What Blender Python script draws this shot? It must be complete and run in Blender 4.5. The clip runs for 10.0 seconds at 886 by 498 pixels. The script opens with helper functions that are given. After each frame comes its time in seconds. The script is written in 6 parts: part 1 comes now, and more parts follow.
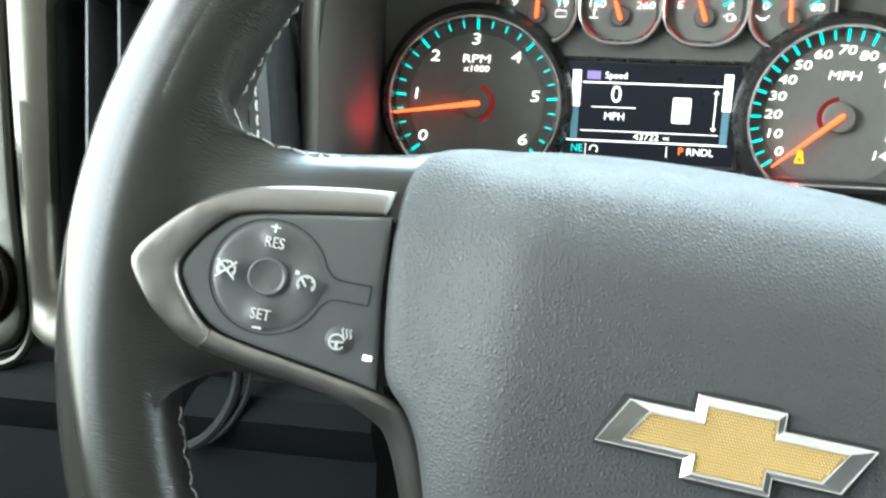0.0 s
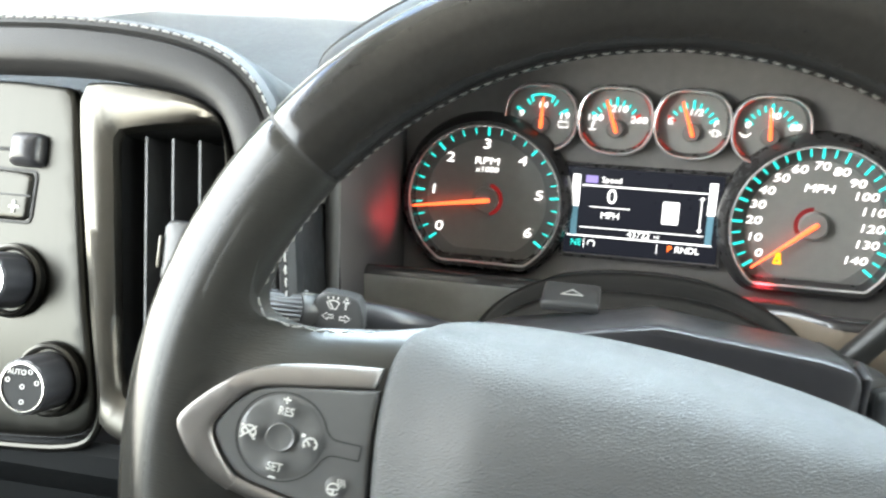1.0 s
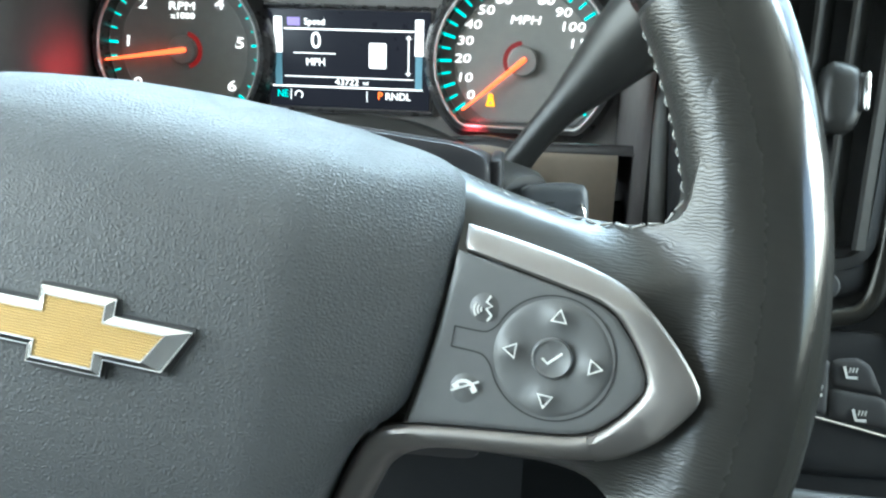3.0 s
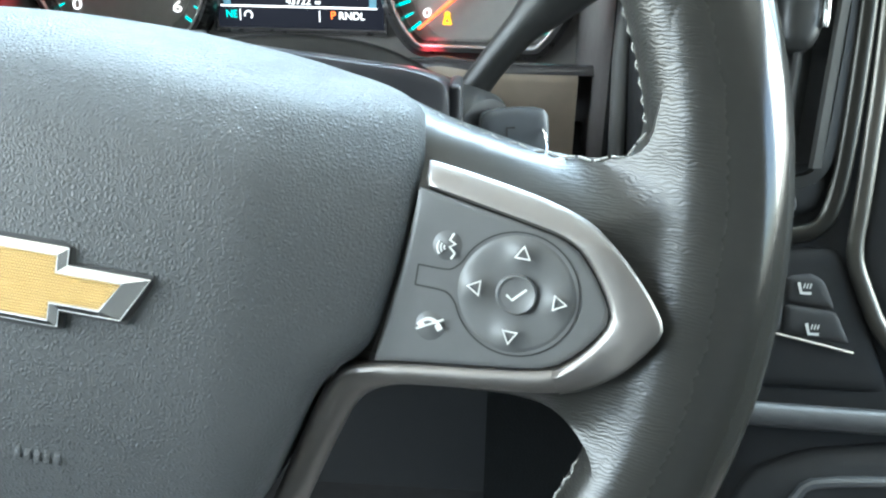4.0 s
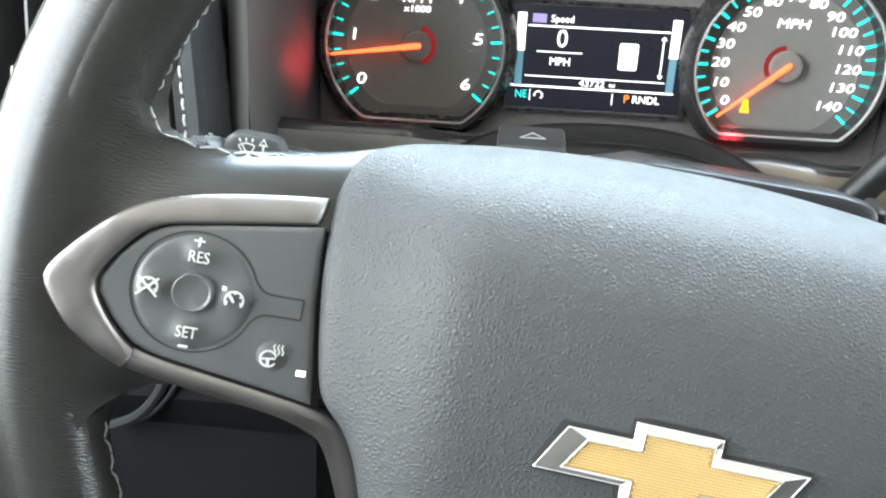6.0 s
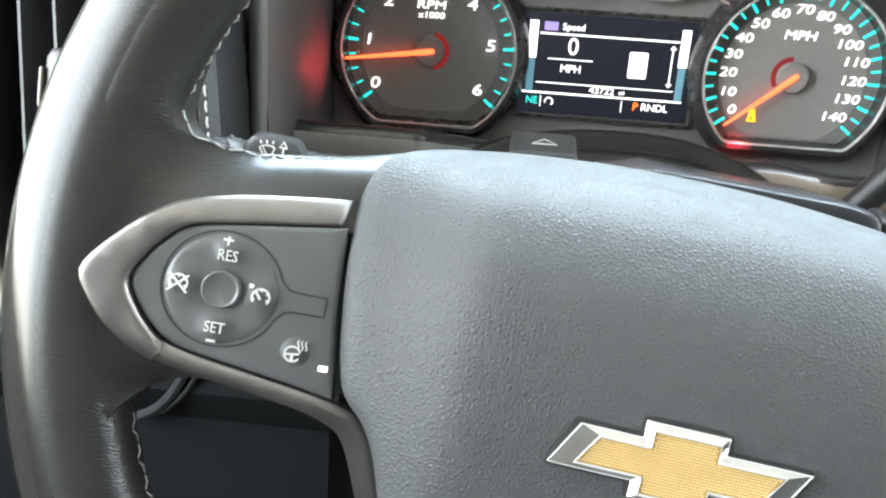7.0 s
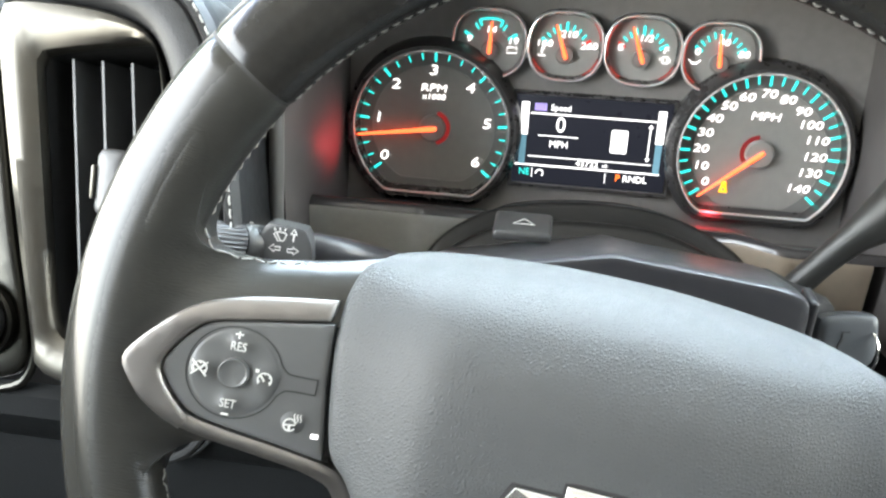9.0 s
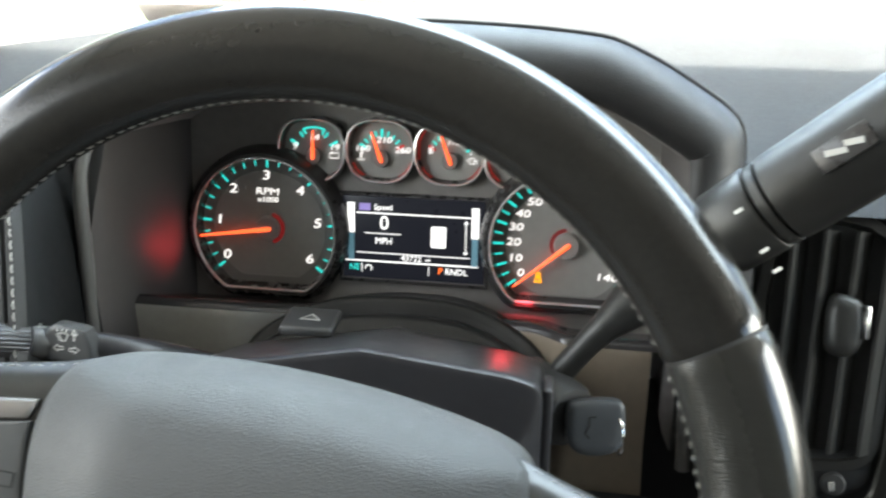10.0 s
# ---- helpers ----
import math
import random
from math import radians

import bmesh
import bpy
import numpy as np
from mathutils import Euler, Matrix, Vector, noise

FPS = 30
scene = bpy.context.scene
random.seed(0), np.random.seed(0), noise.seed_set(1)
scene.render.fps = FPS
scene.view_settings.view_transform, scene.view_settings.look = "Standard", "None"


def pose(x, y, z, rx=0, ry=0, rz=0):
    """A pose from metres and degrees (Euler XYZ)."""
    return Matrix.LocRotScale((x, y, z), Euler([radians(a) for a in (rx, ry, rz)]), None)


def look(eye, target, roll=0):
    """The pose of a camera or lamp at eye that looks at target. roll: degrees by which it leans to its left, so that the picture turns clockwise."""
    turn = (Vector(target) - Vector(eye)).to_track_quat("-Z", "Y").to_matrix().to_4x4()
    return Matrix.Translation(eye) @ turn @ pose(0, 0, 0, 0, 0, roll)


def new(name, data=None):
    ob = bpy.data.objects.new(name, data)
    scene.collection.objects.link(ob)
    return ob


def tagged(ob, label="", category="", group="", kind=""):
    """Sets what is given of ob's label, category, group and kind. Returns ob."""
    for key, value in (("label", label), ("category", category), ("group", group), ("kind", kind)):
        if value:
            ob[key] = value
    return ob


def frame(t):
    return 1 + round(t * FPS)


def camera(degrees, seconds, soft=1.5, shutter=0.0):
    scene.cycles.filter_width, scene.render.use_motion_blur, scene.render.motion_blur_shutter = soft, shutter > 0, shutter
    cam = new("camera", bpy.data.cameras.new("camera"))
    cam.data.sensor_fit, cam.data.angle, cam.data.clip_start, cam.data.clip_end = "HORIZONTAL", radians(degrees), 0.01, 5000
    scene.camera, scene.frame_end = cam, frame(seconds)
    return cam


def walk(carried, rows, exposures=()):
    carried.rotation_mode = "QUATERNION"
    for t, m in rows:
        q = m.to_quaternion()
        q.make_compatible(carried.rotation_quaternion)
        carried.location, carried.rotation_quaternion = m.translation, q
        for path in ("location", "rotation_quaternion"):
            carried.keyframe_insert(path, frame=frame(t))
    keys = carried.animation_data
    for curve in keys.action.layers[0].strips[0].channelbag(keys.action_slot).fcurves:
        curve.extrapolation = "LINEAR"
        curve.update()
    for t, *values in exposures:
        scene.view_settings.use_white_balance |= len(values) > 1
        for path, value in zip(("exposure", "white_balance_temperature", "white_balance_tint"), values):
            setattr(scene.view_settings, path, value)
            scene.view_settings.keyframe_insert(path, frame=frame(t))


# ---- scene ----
import mathutils.geometry

cam = camera(55.0, 10.0, soft=2.2, shutter=0.25)
PATH = [
    (0.0, -0.04321, -0.49443, 1.04244, 70.09, -0.709, 8.984),
    (0.5, -0.0414, -0.50472, 1.08037, 69.023, -0.72, 11.667),
    (1.0, -0.01389, -0.52354, 1.12664, 68.525, -0.627, 12.686),
    (1.5, 0.05913, -0.53429, 1.14365, 68.022, -0.271, 13.627),
    (2.0, 0.08653, -0.53656, 1.10137, 68.819, 0.346, 12.974),
    (2.5, 0.10774, -0.50813, 1.04516, 69.198, -0.321, 9.774),
    (3.0, 0.1175, -0.49238, 1.03044, 68.566, -0.723, 7.39),
    (3.2, 0.11966, -0.48962, 1.02943, 66.385, -0.824, 6.634),
    (4.3, 0.11072, -0.48707, 1.04094, 62.616, -0.453, 4.074),
    (4.5, 0.09697, -0.48829, 1.04557, 62.804, -0.554, 4.161),
    (5.0, 0.03161, -0.48097, 1.05649, 63.184, -0.99, 4.358),
    (5.5, -0.03469, -0.47147, 1.06367, 63.129, -1.499, 5.024),
    (7.0, -0.04836, -0.48098, 1.07072, 63.287, -2.755, 6.035),
    (7.5, -0.04723, -0.48682, 1.07487, 63.235, -2.83, 6.352),
    (8.0, -0.04347, -0.49422, 1.08107, 63.206, -2.781, 6.751),
    (8.5, -0.03821, -0.50517, 1.09693, 63.224, -2.707, 7.148),
    (9.0, -0.02374, -0.51622, 1.12051, 64.156, -1.99, 8.434),
    (9.5, 0.0169, -0.52456, 1.13619, 67.24, -1.561, 8.788),
    (10.0, 0.10764, -0.52158, 1.14228, 69.63, -0.126, 9.654),
]
walk(cam, [(t, pose(*p)) for t, *p in PATH], [(0.0, 4.57, 6420, -2), (0.5, 4.64, 6710, 0), (1.0, 4.68, 6680, 4), (1.5, 4.23, 6580, 4), (2.0, 3.85, 6480, 3), (2.5, 4.03, 6330, -1), (3.0, 4.63, 5980, -4), (4.5, 4.86, 6000, 1), (5.5, 4.81, 6400, 4), (7.5, 4.67, 6530, 4), (9.0, 4.80, 6640, 6), (9.5, 4.67, 6640, 6), (10.0, 3.95, 6700, 5)])

# ---- world and light ----
world = bpy.data.worlds.new("sky")
scene.world = world
world.use_nodes = True
wn = world.node_tree
wn.nodes.clear()
sky = wn.nodes.new("ShaderNodeTexSky")
sky.sky_type = "NISHITA"
sky.sun_disc = False
sky.sun_elevation, sky.sun_rotation = radians(82), radians(157)
sky.dust_density = 3.0
wbg = wn.nodes.new("ShaderNodeBackground")
wbg.inputs["Strength"].default_value = 0.09
wout = wn.nodes.new("ShaderNodeOutputWorld")
wn.links.new(sky.outputs[0], wbg.inputs["Color"])
wn.links.new(wbg.outputs[0], wout.inputs["Surface"])

sun_data = bpy.data.lights.new("sun", "SUN")
sun_data.energy, sun_data.angle, sun_data.color = 3.5, radians(3), (1.0, 0.95, 0.86)
sun = new("sun", sun_data)
sun.matrix_world = look((0.05, -0.17, 1.0), (0, 0, 0))

# daylight that enters through the windscreen and the front side windows
for nm, eye, aim, sx, sy, watts in (("windscreen_light", (0.30, 0.15, 1.54), (0.12, -0.30, 1.15), 1.6, 0.34, 2.3),
                                    ("left_window_light", (-0.66, -0.40, 1.19), (0.0, -0.33, 1.03), 0.92, 0.50, 1.05),
                                    ("right_window_light", (1.51, -0.10, 1.23), (0.0, -0.15, 1.05), 0.80, 0.44, 1.7)):
    lamp = bpy.data.lights.new(nm, "AREA")
    lamp.shape, lamp.size, lamp.size_y, lamp.energy = "RECTANGLE", sx, sy, watts
    lamp.color = (0.72, 0.87, 1.0) if nm == "windscreen_light" else (1.0, 0.98, 0.92)
    new(nm, lamp).matrix_world = look(eye, aim)

# red spots added by the needle tips: one spills, two stand in for reflections
for eye, aim, watts, spread in (((-0.1330, -0.0300, 0.9460), (-0.168, -0.036, 0.954), 0.0034, 110), ((0.0740, -0.0230, 0.9230), (0.0765, -0.0060, 0.9065), 0.005, 80),
                                ((0.0700, -0.0200, 0.9380), (0.0760, -0.1180, 0.9350), 0.0020, 24)):
    spill = bpy.data.lights.new("needle_red_spot", "SPOT")
    spill.energy, spill.color, spill.shadow_soft_size, spill.spot_size, spill.spot_blend = watts, (1.0, 0.04, 0.06), 0.0, radians(spread), 1.0
    new("needle_red_spot", spill).matrix_world = look(eye, aim)

# ---- materials ----
def mat(name, base, rough=0.5, metal=0.0, grain=0.0, grain_scale=300.0, grain_kind="noise", vary=0.15, vary_scale=12.0,
        spec=0.5, emit=None, power=0.0, coat=0.0, stretch=None, band=None, worn=None):
    """A procedural surface: base colour varied at two scales, roughness varied, fine relief."""
    m = bpy.data.materials.new(name)
    m.use_nodes = True
    nt = m.node_tree
    b = nt.nodes["Principled BSDF"]
    tc = nt.nodes.new("ShaderNodeTexCoord")
    src = tc.outputs["Object"]
    if stretch:
        mp = nt.nodes.new("ShaderNodeMapping")
        mp.inputs["Scale"].default_value = stretch
        nt.links.new(src, mp.inputs[0])
        src = mp.outputs[0]
    n1 = nt.nodes.new("ShaderNodeTexNoise")
    n1.inputs["Scale"].default_value, n1.inputs["Detail"].default_value = vary_scale, 6
    nt.links.new(src, n1.inputs["Vector"])
    n2 = nt.nodes.new("ShaderNodeTexNoise")
    n2.inputs["Scale"].default_value, n2.inputs["Detail"].default_value = vary_scale * 14, 3
    nt.links.new(src, n2.inputs["Vector"])
    add = nt.nodes.new("ShaderNodeMath")
    add.operation = "ADD"
    nt.links.new(n1.outputs[0], add.inputs[0])
    nt.links.new(n2.outputs[0], add.inputs[1])
    half = nt.nodes.new("ShaderNodeMath")
    half.operation = "MULTIPLY"
    half.inputs[1].default_value = 0.5
    nt.links.new(add.outputs[0], half.inputs[0])
    ramp = nt.nodes.new("ShaderNodeMapRange")
    ramp.inputs["From Min"].default_value, ramp.inputs["From Max"].default_value = 0.3, 0.7
    ramp.inputs["To Min"].default_value, ramp.inputs["To Max"].default_value = 1 - vary, 1 + vary
    nt.links.new(half.outputs[0], ramp.inputs["Value"])
    mul = nt.nodes.new("ShaderNodeVectorMath")
    mul.operation = "SCALE"
    mul.inputs[0].default_value = base[:3]
    nt.links.new(ramp.outputs[0], mul.inputs["Scale"])
    nt.links.new(mul.outputs[0], b.inputs["Base Color"])
    rr = nt.nodes.new("ShaderNodeMapRange")
    rr.inputs["From Min"].default_value, rr.inputs["From Max"].default_value = 0.3, 0.7
    rr.inputs["To Min"].default_value, rr.inputs["To Max"].default_value = max(0.02, rough * 0.85), min(1, rough * 1.15)
    nt.links.new(half.outputs[0], rr.inputs["Value"])
    nt.links.new(rr.outputs[0], b.inputs["Roughness"])
    b.inputs["Metallic"].default_value = metal
    b.inputs["Specular IOR Level"].default_value = spec
    b.inputs["Coat Weight"].default_value = coat
    b.inputs["Coat Roughness"].default_value = 0.15
    if grain:
        if grain_kind == "leather":
            g = nt.nodes.new("ShaderNodeTexVoronoi")
            g.feature = "DISTANCE_TO_EDGE"
            g.inputs["Scale"].default_value = grain_scale
            wob = nt.nodes.new("ShaderNodeTexNoise")
            wob.inputs["Scale"].default_value = grain_scale * 0.6
            mixv = nt.nodes.new("ShaderNodeVectorMath")
            mixv.operation = "MULTIPLY_ADD"
            mixv.inputs[1].default_value = (0.6 / grain_scale,) * 3
            nt.links.new(src, wob.inputs["Vector"])
            nt.links.new(wob.outputs["Color"], mixv.inputs[0])
            nt.links.new(src, mixv.inputs[2])
            nt.links.new(mixv.outputs[0], g.inputs["Vector"])
            lim = nt.nodes.new("ShaderNodeMapRange")
            lim.interpolation_type = "SMOOTHSTEP"
            lim.inputs["From Max"].default_value = 0.42
            nt.links.new(g.outputs["Distance"], lim.inputs["Value"])
            height = lim.outputs[0]
        else:
            g = nt.nodes.new("ShaderNodeTexNoise")
            g.inputs["Scale"].default_value, g.inputs["Detail"].default_value = grain_scale, 4
            nt.links.new(src, g.inputs["Vector"])
            height = g.outputs[0]
            if grain_kind == "crease":
                # fine wavy folds, broken up by a coarser noise
                folds = nt.nodes.new("ShaderNodeTexWave")
                folds.wave_type, folds.bands_direction = "BANDS", "Y"
                folds.inputs["Scale"].default_value, folds.inputs["Distortion"].default_value = grain_scale * 0.55, 11.0
                folds.inputs["Detail"].default_value, folds.inputs["Detail Scale"].default_value = 2.0, 1.1
                nt.links.new(src, folds.inputs["Vector"])
                g.inputs["Scale"].default_value, g.inputs["Detail"].default_value = grain_scale * 0.35, 2
                depth = nt.nodes.new("ShaderNodeMath")
                depth.operation = "MULTIPLY"
                nt.links.new(folds.outputs["Fac"], depth.inputs[0])
                nt.links.new(g.outputs[0], depth.inputs[1])
                height = depth.outputs[0]
        bump = nt.nodes.new("ShaderNodeBump")
        bump.inputs["Strength"].default_value = grain
        if band:
            flat = nt.nodes.new("ShaderNodeVectorMath")
            flat.operation = "MULTIPLY"
            flat.inputs[1].default_value = (1, 1, 0)
            size = nt.nodes.new("ShaderNodeVectorMath")
            size.operation = "LENGTH"
            nt.links.new(tc.outputs["Object"], flat.inputs[0])
            nt.links.new(flat.outputs[0], size.inputs[0])
            up, down = nt.nodes.new("ShaderNodeMapRange"), nt.nodes.new("ShaderNodeMapRange")
            for node, lo, hi, full in ((up, band[0], band[1], grain), (down, band[3], band[2], 1.0)):
                node.interpolation_type = "SMOOTHSTEP"
                node.inputs["From Min"].default_value, node.inputs["From Max"].default_value = min(lo, hi), max(lo, hi)
                node.inputs["To Min"].default_value, node.inputs["To Max"].default_value = (0.03 * full, full) if node is up else (1.0, 0.02)
                nt.links.new(size.outputs["Value"], node.inputs["Value"])
            both = nt.nodes.new("ShaderNodeMath")
            both.operation = "MULTIPLY"
            nt.links.new(up.outputs[0], both.inputs[0])
            nt.links.new(down.outputs[0], both.inputs[1])
            nt.links.new(both.outputs[0], bump.inputs["Strength"])
        bump.inputs["Distance"].default_value = 0.6 / grain_scale
        nt.links.new(height, bump.inputs["Height"])
        nt.links.new(bump.outputs[0], b.inputs["Normal"])
    if worn:
        # hand-polished beyond a radius round the wheel's hub, with a speckled border
        ring = nt.nodes.new("ShaderNodeVectorMath")
        ring.operation = "MULTIPLY"
        ring.inputs[1].default_value = (1, 1, 0)
        reach = nt.nodes.new("ShaderNodeVectorMath")
        reach.operation = "LENGTH"
        nt.links.new(tc.outputs["Object"], ring.inputs[0])
        nt.links.new(ring.outputs[0], reach.inputs[0])
        fleck = nt.nodes.new("ShaderNodeMath")
        fleck.operation = "MULTIPLY_ADD"
        fleck.inputs[1].default_value = 0.006
        nt.links.new(half.outputs[0], fleck.inputs[0])
        nt.links.new(reach.outputs["Value"], fleck.inputs[2])
        polish = nt.nodes.new("ShaderNodeMapRange")
        polish.interpolation_type = "SMOOTHSTEP"
        polish.inputs["From Min"].default_value, polish.inputs["From Max"].default_value = worn[0] + 0.003, worn[1] + 0.003
        polish.inputs["To Min"].default_value, polish.inputs["To Max"].default_value = rough, worn[2]
        nt.links.new(fleck.outputs[0], polish.inputs["Value"])
        nt.links.new(polish.outputs[0], b.inputs["Roughness"])
    if emit:
        b.inputs["Emission Color"].default_value = (*emit, 1)
        b.inputs["Emission Strength"].default_value = power
    return m


RIM_LEATHER = mat("worn_black_leather", (0.0135, 0.0127, 0.0116), 0.22, grain=0.04, grain_scale=650, vary=0.20, vary_scale=26, spec=0.38, worn=(0.168, 0.178, 0.13))
CREASED = mat("creased_black_leather", (0.0185, 0.0182, 0.0162), 0.32, grain=0.14, grain_scale=620, grain_kind="crease", vary=0.10, vary_scale=40, stretch=(0.30, 1.0, 1.0), spec=0.40, band=(0.128, 0.142, 0.165, 0.174), worn=(0.168, 0.176, 0.15))
SPOKE = mat("spoke_leather", (0.0185, 0.0182, 0.0162), 0.32, grain=0.14, grain_scale=620, grain_kind="crease", vary=0.10, vary_scale=40, stretch=(0.30, 1.0, 1.0), spec=0.40, band=(0.118, 0.146, 0.165, 0.174), worn=(0.168, 0.176, 0.15))
BAG = mat("grained_black_vinyl", (0.047, 0.0492, 0.0498), 0.58, grain=0.29, grain_scale=800, grain_kind="leather", vary=0.06, spec=0.38)
DASHPAD = mat("dash_top_vinyl", (0.020, 0.0215, 0.023), 0.70, grain=0.16, grain_scale=420, grain_kind="leather", vary=0.12, spec=0.08)
LEVER = mat("lever_plastic", (0.017, 0.017, 0.016), 0.40, grain=0.06, grain_scale=1300, vary=0.12, spec=0.38)
PLASTIC = mat("black_plastic", (0.038, 0.039, 0.040), 0.42, grain=0.05, grain_scale=900, vary=0.12)
# black plastic lightened: the cluster's haze is put into its colour
MATTE = mat("haze_lifted_matte_plastic", (0.19, 0.178, 0.170), 0.5, grain=0.05, grain_scale=1100, vary=0.12)
GLOSSY = mat("satin_black_plastic", (0.042, 0.040, 0.040), 0.28, grain=0.02, grain_scale=700, vary=0.1)
GREY = mat("grey_button_plastic", (0.074, 0.075, 0.075), 0.42, grain=0.04, grain_scale=1500, vary=0.08)
BROWN = mat("tan_reflection_plastic", (0.22, 0.18, 0.138), 0.45, grain=0.04, grain_scale=900, vary=0.10)
TAUPE = mat("satin_grey_plastic", (0.31, 0.30, 0.275), 0.40, grain=0.04, grain_scale=900, vary=0.10)
SILVER = mat("satin_silver_paint", (0.205, 0.193, 0.182), 0.43, metal=0.95, grain=0.01, grain_scale=1500, vary=0.04)
BRUSHED = mat("brushed_grey_metal", (0.038, 0.037, 0.033), 0.33, metal=0.97, grain=0.03, grain_scale=900, vary=0.08, stretch=(1, 0.05, 1))
PEWTER = mat("satin_pewter_paint", (0.095, 0.090, 0.079), 0.36, metal=0.97, grain=0.01, grain_scale=1500, vary=0.05)
SHROUD = mat("shroud_plastic", (0.028, 0.028, 0.031), 0.34, grain=0.04, grain_scale=900, vary=0.12, spec=0.45)
CHEEK = mat("shade_toned_plastic", (0.011, 0.0115, 0.012), 0.55, vary=0.12, spec=0.12)
# one lining in two tones: sides painted shaded, roof lifted for missing light
SIDE = mat("shaded_binnacle_plastic", (0.085, 0.078, 0.076), 0.5, grain=0.05, grain_scale=1100, vary=0.12, spec=0.3)
LINING = mat("lifted_lining_plastic", (0.25, 0.232, 0.222), 0.5, grain=0.05, grain_scale=1100, vary=0.12)
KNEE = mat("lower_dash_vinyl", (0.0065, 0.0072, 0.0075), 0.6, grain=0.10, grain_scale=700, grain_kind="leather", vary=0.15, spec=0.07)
DARK = mat("dark_lower_plastic", (0.014, 0.0145, 0.015), 0.55, grain=0.05, grain_scale=900, vary=0.15, spec=0.2)
BADGE = mat("polished_chrome", (0.62, 0.615, 0.60), 0.12, metal=1.0, vary=0.04)
CHROME = mat("chrome", (0.75, 0.75, 0.74), 0.12, metal=1.0, vary=0.04)
RING = mat("bright_silver_ring", (0.82, 0.81, 0.80), 0.20, metal=0.55, vary=0.05)
OLDGOLD = mat("gold_mesh_ground", (0.40, 0.28, 0.11), 0.5, metal=0.35, vary=0.06)
GOLD = mat("gold_mesh_insert", (0.68, 0.51, 0.24), 0.42, metal=0.35, vary=0.06)
THREAD = mat("light_grey_thread", (0.24, 0.236, 0.222), 0.7, grain=0.3, grain_scale=2500)
# dial greys lightened to stand in for haze over the cluster
DIAL = mat("haze_lifted_dial_face", (0.285, 0.274, 0.258), 0.5, grain=0.04, grain_scale=2000, vary=0.08)
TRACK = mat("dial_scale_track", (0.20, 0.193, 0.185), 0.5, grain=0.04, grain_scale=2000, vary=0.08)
HOODPAD = mat("black_hood_vinyl", (0.017, 0.017, 0.0175), 0.50, grain=0.12, grain_scale=700, grain_kind="leather", vary=0.14, spec=0.26)
RUBBER = mat("black_rubber", (0.014, 0.014, 0.014), 0.38, grain=0.05, grain_scale=900, vary=0.12, spec=0.35)
LEDGE = mat("glossy_black_ledge", (0.035, 0.033, 0.034), 0.20, vary=0.10, vary_scale=30)
KEYHEAD = mat("blue_black_plastic", (0.045, 0.050, 0.056), 0.45, grain=0.05, grain_scale=900, vary=0.12)
COWL = mat("black_cowl_plastic", (0.03, 0.028, 0.024), 0.6, grain=0.1, grain_scale=300)
GRASS = mat("mown_grass", (0.06, 0.10, 0.03), 0.8, grain=0.4, grain_scale=40, vary=0.3, vary_scale=2)
TEAL = mat("teal_backlit_mark", (0.05, 0.40, 0.38), 0.5, emit=(0.03, 0.78, 0.70), power=0.072)
WHITE = mat("white_backlit_mark", (0.6, 0.6, 0.6), 0.5, emit=(1.0, 0.95, 0.95), power=0.088)
RED = mat("orange_needle", (0.7, 0.08, 0.02), 0.4, emit=(1.0, 0.10, 0.03), power=0.17)
# for red scale marks and for painted needle light reflections
REDRING = mat("red_mark_and_reflection", (0.25, 0.03, 0.025), 0.4, emit=(1.0, 0.05, 0.03), power=0.035)
REDGLOW = mat("painted_needle_light", (0.07, 0.012, 0.012), 0.5, emit=(1.0, 0.03, 0.03), power=0.010)
AMBER = mat("amber_warning_light", (0.7, 0.3, 0.02), 0.4, emit=(1.0, 0.35, 0.01), power=0.12)
SCREEN = mat("black_lcd_glass", (0.010, 0.010, 0.012), 0.30, vary=0.05, spec=0.15, emit=(0.6, 0.65, 1.0), power=0.0012)
LCDWHITE = mat("lcd_white", (0.7, 0.7, 0.7), 0.4, emit=(1.0, 0.98, 1.0), power=0.10)
LCDBLUE = mat("lcd_blue_bar", (0.12, 0.22, 0.28), 0.4, emit=(0.22, 0.48, 0.62), power=0.022)
PRINT = mat("pale_printed_symbol", (0.50, 0.50, 0.48), 0.5, vary=0.08)
STRIP = mat("satin_grey_strip", (0.11, 0.108, 0.103), 0.42, vary=0.06)
GAP = mat("dark_seam", (0.011, 0.011, 0.011), 0.7, vary=0.1)
HEADLINER = mat("grey_cloth", (0.40, 0.395, 0.385), 0.9, grain=0.3, grain_scale=800)
CLOTH = mat("grey_brown_cloth", (0.07, 0.067, 0.064), 0.9, grain=0.2, grain_scale=500)
BARK = mat("brown_bark", (0.12, 0.09, 0.06), 0.9, grain=0.6, grain_scale=40, vary=0.3)
LEAF = mat("green_leaves", (0.06, 0.09, 0.03), 0.6, vary=0.35, vary_scale=3)
ASPHALT = mat("pale_concrete", (0.30, 0.29, 0.27), 0.85, grain=0.3, grain_scale=60, vary=0.2, vary_scale=1.5)


# ---- mesh tools ----
def V(*a):
    return Vector(a)


def link(name, me, material, parent=None, label="", smooth=True):
    me.materials.clear()
    me.materials.append(material)
    if smooth:
        me.shade_smooth()
    ob = new(name, me)
    if parent:
        ob.parent = parent
    if label:
        ob["label"] = label
    return ob


